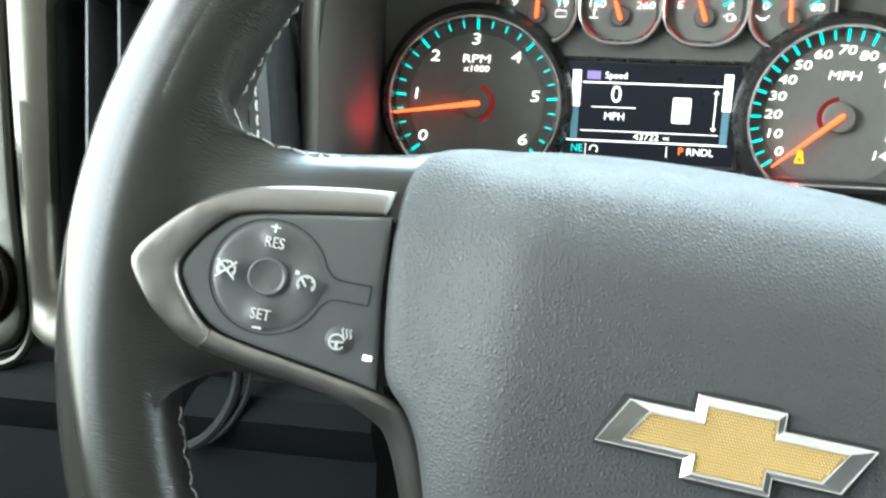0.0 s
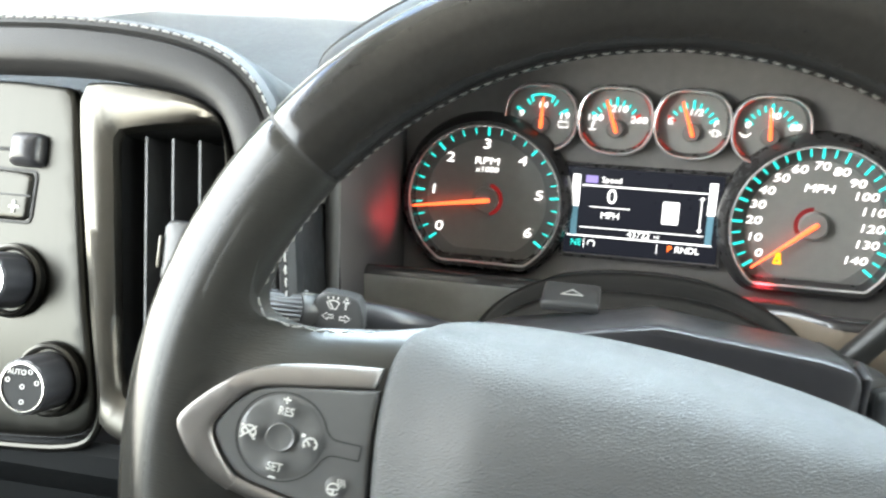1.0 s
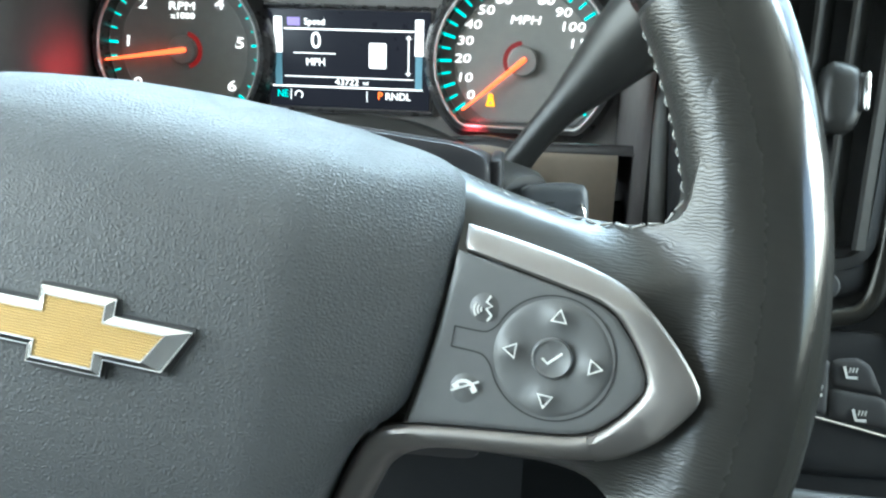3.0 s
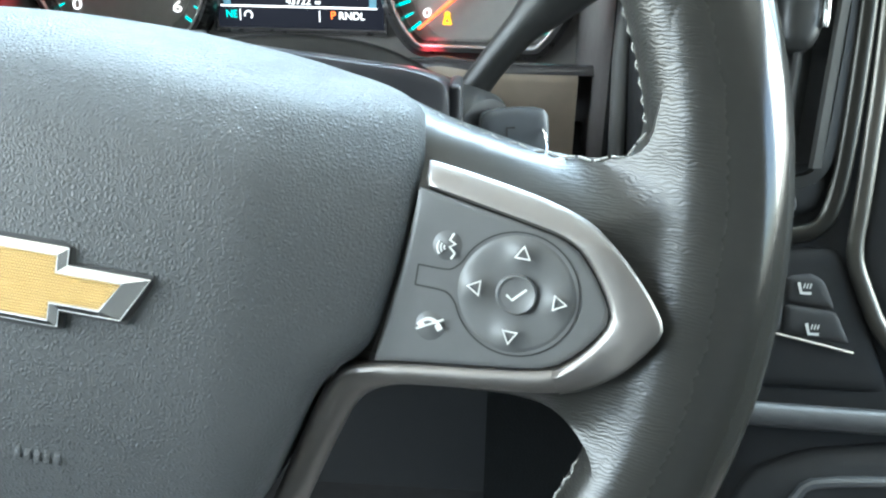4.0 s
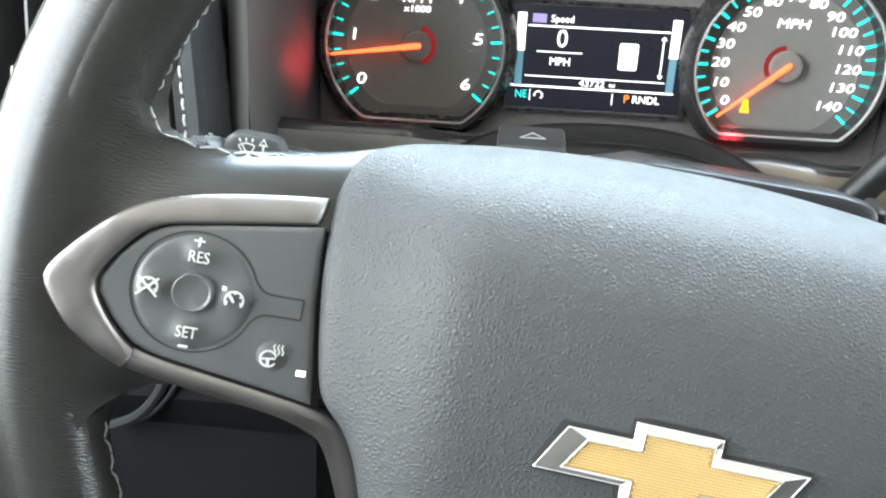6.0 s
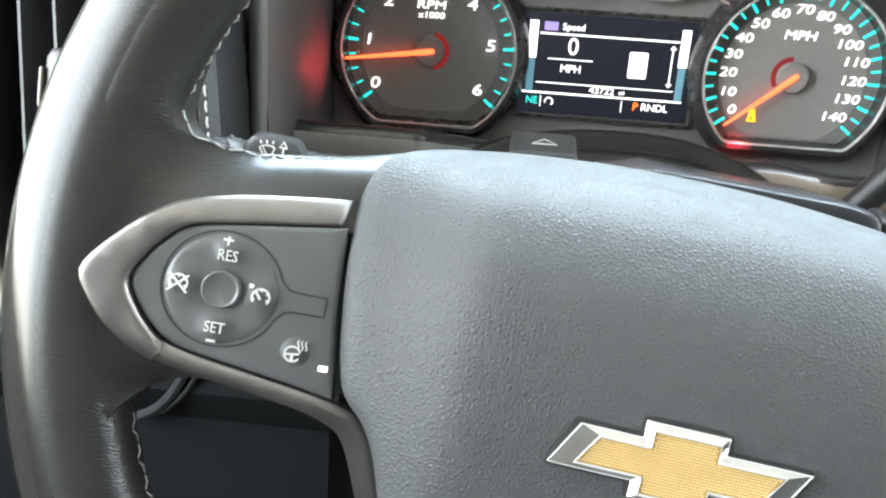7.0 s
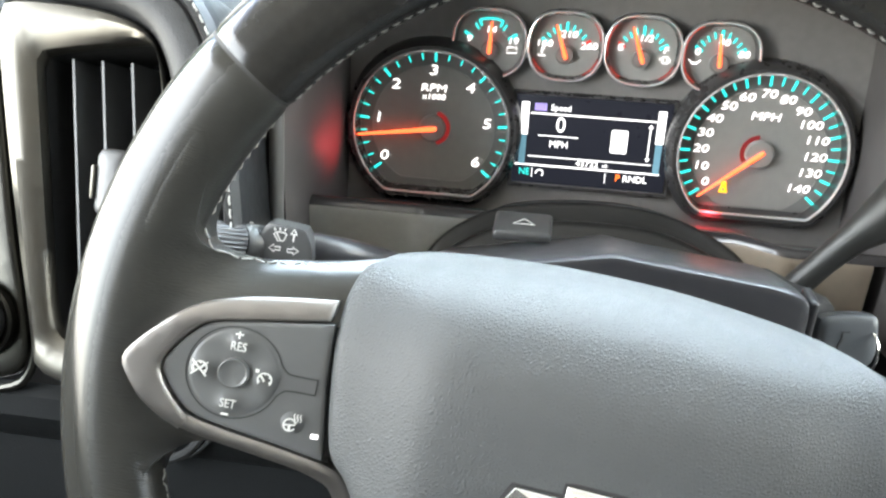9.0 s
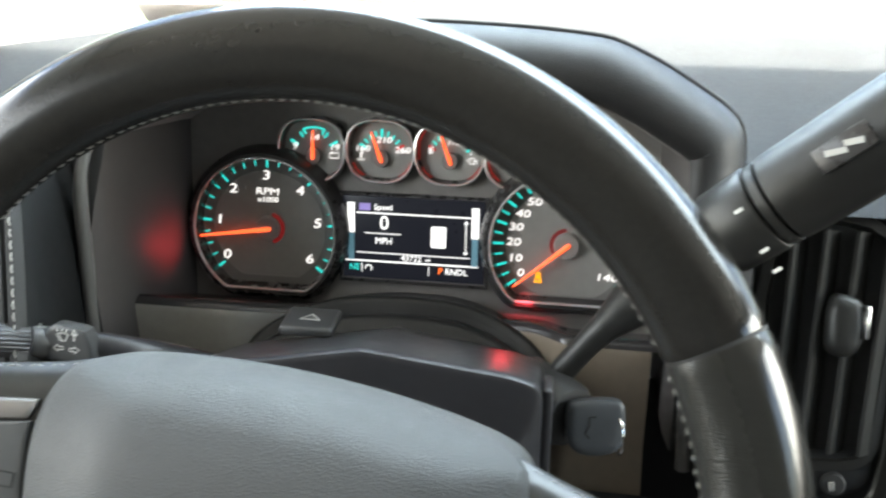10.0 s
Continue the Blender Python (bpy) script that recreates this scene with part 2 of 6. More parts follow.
def part(name, bm, material, parent, label="", angle=35):
    """Links a bmesh as one mesh object under a thing or a part."""
    bmesh.ops.recalc_face_normals(bm, faces=bm.faces)
    for e in bm.edges:
        e.smooth = len(e.link_faces) == 2 and e.calc_face_angle(3.2) < radians(angle)
    me = bpy.data.meshes.new(name)
    bm.to_mesh(me)
    bm.free()
    return link(name, me, material, parent, label)


def thing(name, m, label, category, group="", kind=""):
    """An empty at the thing's base that carries its parts."""
    ob = new(name)
    ob.empty_display_size = 0.02
    ob.matrix_world = m
    return tagged(ob, label, category, group, kind)


def box(x0, x1, y0, y1, z0, z1, bevel=0.001, seg=2, bm=None):
    bm = bm or bmesh.new()
    b2 = bmesh.new()
    bmesh.ops.create_cube(b2, size=1)
    for v in b2.verts:
        v.co = ((x0 + x1) / 2 + v.co.x * (x1 - x0), (y0 + y1) / 2 + v.co.y * (y1 - y0), (z0 + z1) / 2 + v.co.z * (z1 - z0))
    if bevel:
        bmesh.ops.bevel(b2, geom=list(b2.edges), offset=bevel, segments=seg, affect="EDGES", profile=0.5)
    me = bpy.data.meshes.new("tmp")
    b2.to_mesh(me)
    b2.free()
    bm.from_mesh(me)
    bpy.data.meshes.remove(me)
    return bm


def smooth_loop(pts, times=2, closed=True):
    """Corner-cut a polyline."""
    for _ in range(times):
        out = []
        n = len(pts)
        for i in range(n if closed else n - 1):
            a, b = Vector(pts[i]), Vector(pts[(i + 1) % n])
            out += [a * 0.75 + b * 0.25, a * 0.25 + b * 0.75]
        if not closed:
            out = [Vector(pts[0])] + out[1:-1] + [Vector(pts[-1])]
        pts = out
    return [Vector(p) for p in pts]


def resample(pts, step, closed=True):
    pts = [Vector(p) for p in pts]
    if closed:
        pts = pts + [pts[0]]
    seg = [(b - a).length for a, b in zip(pts, pts[1:])]
    total = sum(seg)
    n = max(4, int(round(total / step)))
    out, i, run = [], 0, 0.0
    for k in range(n if closed else n + 1):
        want = total * k / n
        while i < len(seg) - 1 and run + seg[i] < want:
            run += seg[i]
            i += 1
        f = min(1.0, (want - run) / seg[i]) if seg[i] else 0
        out.append(pts[i].lerp(pts[i + 1], f))
    return out


def inside(P, poly):
    a = np.array(poly)
    b = np.roll(a, -1, axis=0)
    x, y = P[:, 0:1], P[:, 1:2]
    cross = ((a[:, 1] > y) != (b[:, 1] > y)) & (x < (b[:, 0] - a[:, 0]) * (y - a[:, 1]) / (b[:, 1] - a[:, 1] + 1e-15) + a[:, 0])
    return cross.sum(1) % 2 == 1


def edge_dist(P, poly, closed=True):
    a = np.array(poly)
    b = np.roll(a, -1, axis=0)
    if not closed:
        a, b = a[:-1], b[:-1]
    ab = b - a
    t = ((P[:, None, :] - a) * ab).sum(-1) / ((ab ** 2).sum(-1) + 1e-15)
    q = a + np.clip(t, 0, 1)[..., None] * ab
    return np.sqrt(((P[:, None, :] - q) ** 2).sum(-1)).min(1)


def puff(outline, height, back, step=0.004, rims=(0.0006, 0.0014, 0.003), bm=None):
    """A plate of any outline whose front stands height(x, y, distance to its edge) high, with sides down to back."""
    loop = resample([Vector((p[0], p[1])) for p in outline], step)
    poly = np.array([(p.x, p.y) for p in loop])
    extra = []
    for i, p in enumerate(loop):
        t = (loop[(i + 1) % len(loop)] - loop[i - 1]).normalized()
        for sgn in (1, -1):
            for d in rims:
                extra.append((p.x - sgn * t.y * d, p.y + sgn * t.x * d, d))
    E = np.array(extra)
    keep = inside(E[:, :2], poly) & (edge_dist(E[:, :2], poly) > 0.85 * E[:, 2])
    lo, hi = poly.min(0), poly.max(0)
    gx, gy = np.meshgrid(np.arange(lo[0], hi[0], step), np.arange(lo[1], hi[1], step))
    G = np.stack([gx.ravel() + (np.arange(gx.size) // gx.shape[1] % 2) * step / 2, gy.ravel()], 1)
    G = G[inside(G, poly)]
    if len(G):
        G = G[edge_dist(G, poly) > rims[-1] + 0.35 * step]
    pts = [Vector(p) for p in poly] + [Vector(p) for p in E[keep][:, :2]] + [Vector(p) for p in G]
    vs, _, fs, *_ = mathutils.geometry.delaunay_2d_cdt(pts, [], [list(range(len(poly)))], 1, 1e-7)
    A = np.array([(v.x, v.y) for v in vs])
    d = edge_dist(A, poly)
    bm = bm or bmesh.new()
    top = [bm.verts.new((x, y, height(x, y, e))) for (x, y), e in zip(A, d)]
    faces = [bm.faces.new([top[i] for i in f]) for f in fs if len(set(f)) > 2]
    rim = [e for f in faces for e in f.edges if len(e.link_faces) == 1]
    low = {}
    for e in rim:
        for v in e.verts:
            if v not in low:
                low[v] = bm.verts.new((v.co.x, v.co.y, min(back, v.co.z - 0.001)))
    for e in rim:
        a, b = e.verts
        bm.faces.new((a, b, low[b], low[a]))
    return bm


def loft(loops, closed=True, caps=False, bm=None):
    """Skin through loops of equally many points."""
    bm = bm or bmesh.new()
    rows = [[bm.verts.new(p) for p in loop] for loop in loops]
    n = len(rows[0])
    for a, b in zip(rows, rows[1:]):
        for i in range(n if closed else n - 1):
            j = (i + 1) % n
            bm.faces.new((a[i], a[j], b[j], b[i]))
    if caps:
        bm.faces.new(rows[0])
        bm.faces.new(list(reversed(rows[-1])))
    return bm


def tube(path, radius, sides=10, closed=False, flat=1.0, up=(0, 0, 1), bm=None):
    """A round (or flattened) tube along points; radius may be a function of the fraction along it."""
    path = [Vector(p) for p in path]
    n = len(path)
    loops = []
    for i, p in enumerate(path):
        a = path[(i - 1) % n] if closed or i else path[0]
        b = path[(i + 1) % n] if closed or i < n - 1 else path[-1]
        t = (b - a).normalized()
        s = t.cross(Vector(up))
        s = s.normalized() if s.length > 1e-6 else t.orthogonal().normalized()
        u = s.cross(t)
        r = radius(i / max(1, n - 1)) if callable(radius) else radius
        loops.append([p + s * (r * math.cos(k * 2 * math.pi / sides)) + u * (r * flat * math.sin(k * 2 * math.pi / sides)) for k in range(sides)])
    if closed:
        loops.append(loops[0])
        bm = loft(loops, bm=bm)
        bmesh.ops.remove_doubles(bm, verts=bm.verts, dist=1e-7)
        return bm
    return loft(loops, caps=True, bm=bm)


def lathe(profile, sides=40, bm=None):
    """Turns (radius, z) pairs round z."""
    bm = bm or bmesh.new()
    loops = [[V(r * math.cos(2 * math.pi * k / sides), r * math.sin(2 * math.pi * k / sides), z) for k in range(sides)] for r, z in profile]
    return loft(loops, caps=True, bm=bm)


def moved(bm, m):
    bmesh.ops.transform(bm, matrix=m, verts=bm.verts)
    return bm


def stroke(pts, width, z, closed=False, bm=None, thick=0.0003):
    """A thin raised line drawn through 2D points."""
    bm = bm or bmesh.new()
    pts = [Vector((p[0], p[1], 0)) for p in pts]
    n = len(pts)
    left, right = [], []
    for i, p in enumerate(pts):
        a = pts[i - 1] if closed or i else pts[0]
        b = pts[(i + 1) % n] if closed or i < n - 1 else pts[-1]
        t = (b - a).normalized()
        s = V(-t.y, t.x, 0) * width / 2
        left.append(p + s)
        right.append(p - s)
    loops = [[left[i] + V(0, 0, z - thick), left[i] + V(0, 0, z), right[i] + V(0, 0, z), right[i] + V(0, 0, z - thick)] for i in range(n)]
    if closed:
        loops.append(loops[0])
    return loft(loops, caps=not closed, bm=bm)


def rrect(x0, x1, y0, y1, r, n=5):
    """A rectangle with round corners."""
    out = []
    for cx, cy, a in ((x1 - r, y1 - r, 0), (x0 + r, y1 - r, 90), (x0 + r, y0 + r, 180), (x1 - r, y0 + r, 270)):
        out += [(cx + r * math.cos(radians(a + 90 * k / n)), cy + r * math.sin(radians(a + 90 * k / n))) for k in range(n + 1)]
    return out


def arc(cx, cy, r, a0, a1, n=16, ry=None):
    return [(cx + r * math.cos(radians(a0 + (a1 - a0) * k / n)), cy + (ry or r) * math.sin(radians(a0 + (a1 - a0) * k / n))) for k in range(n + 1)]


def text(name, body, size, x, y, z, material, parent, slant=0.0, wide=1.0, turn=0.0, deep=0.0002, label="", bold=0.0):
    """Raised lettering in the built-in font, centred on (x, y)."""
    cu = bpy.data.curves.new(name, "FONT")
    cu.body, cu.size, cu.shear, cu.extrude = body, size, slant, deep
    cu.offset = size * bold
    cu.align_x, cu.align_y = "CENTER", "CENTER"
    cu.resolution_u = 3
    tmp = bpy.data.objects.new(name, cu)
    me = bpy.data.meshes.new_from_object(tmp)
    bpy.data.objects.remove(tmp)
    bpy.data.curves.remove(cu)
    me.name = name
    whole = bmesh.new()
    whole.from_mesh(me)
    bmesh.ops.remove_doubles(whole, verts=whole.verts, dist=1e-7)
    whole.to_mesh(me)
    whole.free()
    me.transform(pose(x, y, z, 0, 0, turn) @ Matrix.Diagonal((wide, 1, 1, 1)))
    return link(name, me, material, parent, label, smooth=False)


def frame_of(origin, right, up):
    right, up = Vector(right).normalized(), Vector(up).normalized()
    out = right.cross(up)
    m = Matrix((right, up, out)).transposed().to_4x4()
    m.translation = origin
    return m


def stitches(path, z_of, parent, length=0.0034, gap=0.0012, r=0.00045, zig=0.0):
    """Single thread stitches along a 2D path, each a piece of its own; z_of gives the height of the surface."""
    pts = resample([Vector((p[0], p[1])) for p in path], 0.001, closed=False)
    k, side = 0, 1
    n_on, n_off = max(2, round(length / 0.001)), max(1, round(gap / 0.001))
    while k + n_on < len(pts):
        a, b = pts[k], pts[k + n_on]
        t = (b - a).normalized()
        s = Vector((-t.y, t.x)) * zig * side
        p, q = a - s, b + s
        m = (p + q) / 2
        part("stitch", tube([V(p.x, p.y, z_of(p.x, p.y) - r), V(m.x, m.y, z_of(m.x, m.y) + r * 0.9), V(q.x, q.y, z_of(q.x, q.y) - r)], lambda f: r, 5), THREAD, parent, angle=80)
        k += n_on + n_off
        side = -side if zig else 1


def shear(ob, m):
    """Moves an object's own mesh by a matrix."""
    ob.data.transform(m)
    return ob


def rounded(pts, r=0.0015):
    """A polygon with its corners rounded."""
    out = []
    n = len(pts)
    for i in range(n):
        p, a, b = Vector(pts[i]), Vector(pts[i - 1]), Vector(pts[(i + 1) % n])
        p0, p1 = p + (a - p).normalized() * r, p + (b - p).normalized() * r
        out += [p0, p0.lerp(p, 0.5).lerp(p.lerp(p1, 0.5), 0.5), p1]
    return out


# ---- frames of reference ----
TILT_W, TURN_W = radians(22), radians(-7.3)
WHEEL_UP = V(0, math.sin(TILT_W), math.cos(TILT_W))
WHEEL = frame_of((0, -0.2831, 0.9425), V(1, 0, 0) * math.cos(TURN_W) + WHEEL_UP * math.sin(TURN_W),
                 WHEEL_UP * math.cos(TURN_W) - V(1, 0, 0) * math.sin(TURN_W))
CLUSTER = frame_of((0, 0, 0.95), (1, 0, 0), (0, math.sin(radians(6)), math.cos(radians(6))))
PANEL_L = frame_of((0, -0.1765, 0.95), (1, 0, 0), (0, 0.45, 1))
PANEL_R = frame_of((0, -0.1035, 0.95), (1, 0, 0), (0, 0.35, 1))


# ---- shell of the cab and the ground ----
def slab(name, x0, x1, y0, y1, z0, z1, material, label, bevel=0.004):
    ob = part(name, box(x0, x1, y0, y1, z0, z1, bevel), material, None)
    return tagged(ob, label, name.split("_")[0], kind="structure")


ground_bm = bmesh.new()
bmesh.ops.create_grid(ground_bm, x_segments=8, y_segments=8, size=900)
tagged(part("ground", moved(ground_bm, pose(0, 0, -0.75)), ASPHALT, None), "pale sunlit concrete ground outside the truck", "ground", kind="structure")
slab("floor", -0.60, 1.45, -1.2, 0.75, -0.06, 0.0, MATTE, "dark carpeted cab floor")
slab("ceiling", -0.60, 1.45, -1.2, 0.10, 1.62, 1.66, HEADLINER, "pale grey cloth headliner of the cab")
slab("wall_front", -0.60, 1.45, 0.72, 0.76, 0.0, 0.99, MATTE, "dark firewall behind the dashboard")
# unseen windowless wall, set close and dark to cut light from behind
slab("wall_rear", -0.60, 1.45, -1.24, -1.20, 0.0, 1.66, CLOTH, "dark cloth rear wall of the cab")
for side, x in (("left", -0.64), ("right", 1.45)):
    slab("wall_" + side, x, x + 0.04, -1.24, 0.76, -0.06, 0.92, CLOTH if side == "right" else PLASTIC, "dark door and side trim of the cab")
    slab("wall_" + side + "_upper", x, x + 0.04, -1.24, 0.10, 1.48, 1.66, HEADLINER, "grey trim over the side windows")
    slab("wall_" + side + "_post", x, x + 0.04, -1.24, -0.98, 0.91, 1.49, HEADLINER, "grey door post trim")



# ---- steering wheel ----
def build_wheel():
    wheel = thing("steering_wheel", WHEEL, "black leather steering wheel with silver trim, turned slightly clockwise", "steering wheel")
    R, ra, rb, RX = 0.1715, 0.0180, 0.0165, 0.0016

    def rim_section(ang, shrink, sides=88):
        c, s = math.cos(ang), math.sin(ang)
        out = []
        for k in range(sides):
            p = 2 * math.pi * k / sides
            groove = 0.0002 * math.exp(-((p - 1.50) / 0.16) ** 2)
            swell = 0.0012 * math.exp(-((p - 2.4) / 0.5) ** 2)
            f = shrink - groove / ra + swell / ra
            rad, z = R + ra * f * math.cos(p), rb * f * math.sin(p)
            if p > math.pi and math.cos(p) < 0:
                rad += 0.0075 * min(1.0, -1.7 * math.sin(p)) * min(1.0, -2.0 * math.cos(p))
            out.append(V(RX + rad * c, rad * s, z))
        return out

    def rim_piece(a0, a1, n):
        loops = []
        for k in range(n + 1):
            f = k / n
            a = radians(a0 + (a1 - a0) * f)
            e = min(f, 1 - f) * (a1 - a0)
            loops.append(rim_section(a, 1 - 0.035 * math.exp(-(e / 0.20) ** 2)))
        return loft(loops, caps=True)

    upper = part("rim_upper", rim_piece(34.08, 145.92, 120), RIM_LEATHER, wheel, "smooth worn black leather upper rim")
    lower_rim = part("rim_lower", rim_piece(146.08, 393.92, 240), CREASED, wheel, "worn black leather rim, shiny at the outer edge")
    for a in (34, 146):
        part("rim_seam", loft([rim_section(radians(a + d), 0.970) for d in (-0.3, 0.3)], caps=True), GAP, wheel, "dark seam across the rim")

    prof = []
    for k in range(200):
        p = 1.55 + 1.6 * k / 199
        sw = 0.0012 * math.exp(-((p - 2.4) / 0.5) ** 2)
        prof.append((R + (ra + sw) * math.cos(p), (rb + sw * rb / ra) * math.sin(p)))
    prof_r, prof_z = [q[0] for q in reversed(prof)], [q[1] for q in reversed(prof)]

    def rim_z(x, y):
        return float(np.interp(math.hypot(x - RX, y), prof_r, prof_z))

    def rim_pt(deg, p, out=0.0):
        sw = 0.0012 * math.exp(-((p - 2.4) / 0.5) ** 2) + out
        rad, z = R + (ra + sw) * math.cos(p), (rb + sw * rb / ra) * math.sin(p)
        return V(RX + rad * math.cos(radians(deg)), rad * math.sin(radians(deg)), z)

    deg = 16.0
    while deg < 163.5:
        if abs(deg - 34) > 1.4 and abs(deg - 146) > 1.4:
            back = 0.22 * max(0.0, min(1.0, (abs(deg - 90) - 35) / 30))
            part("stitch", tube([rim_pt(deg, 2.97 + back, -0.0004), rim_pt(deg + 0.65, 2.95 + back, 0.0004), rim_pt(deg + 1.3, 2.93 + back, -0.0004)], 0.00032, 5), THREAD, upper, angle=80)
        deg += 1.7
    for k in range(32):
        for base, sgn in ((198.0, 1), (342.0, -1)):
            deg = base + sgn * k * 1.7
            a, c = (2.95, 3.06) if k % 2 else (3.06, 2.95)
            part("stitch", tube([rim_pt(deg, a, -0.0003), rim_pt(deg + 0.7 * sgn, 3.0, 0.0006), rim_pt(deg + 1.6 * sgn, c, -0.0003)], 0.00034, 5), THREAD, lower_rim, angle=80)

    for sx in (1, -1):
        mir = lambda pts: [(sx * x / 1000, y / 1000) for x, y in pts]
        # leather spoke
        about = lambda x: sx * x / 1000 + (RX - sx * RX) * max(0.0, min(1.0, (x - 110) / 30))
        spoke = [(about(x), y / 1000) for x, y in [(76, 40), (82, 41), (96, 36.5), (115, 32.8), (128, 30.6), (141, 31.0), (148.2, 33.0), (151.0, 38.5), (150.5, 46), (148.6, 57), (145.8, 69), (152, 77), (162, 53), (168.5, 26), (170.3, 0), (168.5, -26), (162, -53), (152, -71), (150, -62), (151.5, -54), (150, -45), (144.5, -38.5),
                     (135, -34), (112, -36), (80, -40), (74, -20), (74, 20)]]
        lead = smooth_loop(spoke, 2)
        grown = []
        for k, p in enumerate(lead):
            t = (lead[(k + 1) % len(lead)] - lead[k - 1]).normalized()
            grown.append(p + Vector((-t.y, t.x)) * (0.0009 * sx if math.hypot(p.x, p.y) < 0.1575 and p.y > 0.02 else 0.0))
        lead = grown
        step01 = lambda v: max(0.0, min(1.0, 0.5 + v))
        tilt = lambda x, y: 0.0115 + 0.20 * (min(abs(x), 0.165) - 0.124) - 0.42 * max(0, y - 0.010)

        rim_160 = float(np.interp(0.160, prof_r, prof_z))

        def leather_z(x, y, d):
            r = math.hypot(x - RX, y)
            dip = step01((0.134 - abs(x)) / 0.004) * step01((y + 0.026) / 0.003) * step01((0.013 - y - 0.2 * max(0, abs(x) - 0.10)) / 0.003)
            flat = min(0.0100, tilt(x, min(y, 0.024)) - 0.0030) - 0.007 * dip - 8.0 * max(0, y - 0.020) ** 2
            body = flat - 0.0125 * math.exp(-d / 0.0046) * max(0.0, min(1.0, (0.160 - r) / 0.005))
            q = (rim_z(x, y) if r > 0.160 else max(rim_z(x, y) if r > 0.1545 else -0.02, rim_160 - 0.76 * (0.160 - r))) + 0.0008 * (1 - math.exp(-d / 0.003)) - 0.0003
            h = max(0.0, min(1.0, 0.5 + 0.5 * (q - body) / 0.009))
            return body + (q - body) * h + 0.009 * h * (1 - h) * 0.5

        cover = part("spoke", puff(lead, leather_z, -0.010, 0.0030), SPOKE, wheel, "black leather spoke cover, creased beside the rim")
        run = [(about(x), y / 1000) for x, y in ((83, 40), (96, 36.0), (115, 32.5), (128, 30.9), (140.4, 31.6), (146.4, 34.2), (148.6, 39.0), (148.9, 42.0))]
        path = smooth_loop(run, 2, closed=False)
        low = lambda x: max(0.0, min(1.0, (abs(x) - 0.136) / 0.010))
        stitches(path, lambda x, y: (leather_z(x, y, 0.0010) + 0.0002) * (1 - low(x)) + 0.0024 * low(x), cover, 0.0030, 0.0004, 0.00034, zig=0.0004)
        # silver bezel with its lower arm
        # (the arm carries on down to the lower hub)
        outer = [(95.3, 24.4), (105, 23.3), (126, 19.8), (137.5, 16.3), (143, 12.8), (152, 4.2), (158.6, -4), (160, -8), (157, -13.4), (151, -21), (144, -27.2), (138.3, -28.7)]
        arm_outer = [(141.5, -27.9), (132, -30.2), (106, -34), (95, -36.5), (87, -43), (82, -53), (74, -80), (66, -112), (62, -150)]
        arm_inner = [(48, -150), (55, -112), (65, -80), (73, -52), (76.5, -41), (81, -34.2), (88, -31.4), (103, -28.8), (120, -26.1), (132, -24), (137.2, -21.9)]
        inner = [(134.4, -23.2), (138, -21.5), (143.5, -15.5), (147.4, -9),
                 (147, -5), (142.5, 2.5), (137, 8.7), (132, 11), (120, 13.2), (95.6, 17.4)]

        bezel_in = np.array([(p.x, p.y) for p in smooth_loop([Vector(p) for p in mir(arm_inner + inner)], 1, closed=False)])

        bezel_end = np.array(mir([(138.3, -28.7), (134.4, -23.2)]))

        def bez_z(x, y, d):
            drop = 0.30 * max(0, -y - 0.034)
            turn = max(0.0, min(1.0, (0.152 - abs(x)) / 0.012)) if y < -0.015 else 0.0
            far = float(edge_dist(np.array([(x, y)]), bezel_in, closed=False)[0]) if turn else 0.0
            end = float(edge_dist(np.array([(x, y)]), bezel_end, closed=False)[0])
            return tilt(x, y) - 0.0012 * math.exp(-d / 0.0006) * min(1.0, end / 0.003) - drop - turn * 90.0 * max(0.0, far - 0.0008) ** 2

        part("trim_bezel", puff(smooth_loop([Vector(p) for p in mir(outer)], 2, closed=False) + smooth_loop([Vector(p) for p in mir(inner)], 2, closed=False), bez_z, -0.014, 0.0026, rims=(0.00025, 0.0007, 0.0014)), SILVER, wheel, "satin silver spoke trim", angle=24)
        curve = lambda pts: smooth_loop([Vector(p) for p in mir(pts)], 2, closed=False)
        inner_edge = np.array([(p.x, p.y) for p in curve(arm_inner)])

        def arm_z(x, y, d):
            far = float(edge_dist(np.array([(x, y)]), inner_edge, closed=False)[0])
            return tilt(x, y) - 0.0002 - 0.30 * max(0, -y - 0.034) - 90.0 * max(0.0, far - 0.0008) ** 2 - 0.0016 * math.exp(-d / 0.0010)

        part("trim_arm", puff(curve(arm_outer) + curve(arm_inner), arm_z, -0.030, 0.0022, rims=(0.0004, 0.001, 0.002)), SILVER, wheel, "satin silver trim arm below the switches")
        # pod
        face = [(94.3, 16.9), (120, 12.6), (131.7, 10.4), (136.6, 8.2), (142.2, 2.1), (146.5, -5.0), (146.8, -8.9), (142.9, -15.2), (137.4, -20.9), (131.9, -23.4), (120, -25.4), (103, -28.1), (89.3, -30.7), (92.9, -5)]
        part("pod_gap", puff(mir([(94.6, 18.5), (120, 14.2), (132.3, 11.8), (138, 9.4), (143.6, 3), (148, -5), (148.4, -9.5), (144.5, -16), (138.8, -22.4), (132.2, -25), (120, -27), (103, -29.8), (87.5, -32.5), (92.0, -5)]), lambda x, y, d: tilt(x, y) - 0.0050, -0.012, 0.004, rims=(0.0005,)), GAP, wheel, "dark gap round the switch panel")
        pod = part("button_pod", puff(mir(face), lambda x, y, d: tilt(x, min(y, 0.010)) - 0.0022 - 0.0006 * math.exp(-d / 0.0004), -0.012, 0.004), GREY, wheel, "dark grey switch panel with round pad")
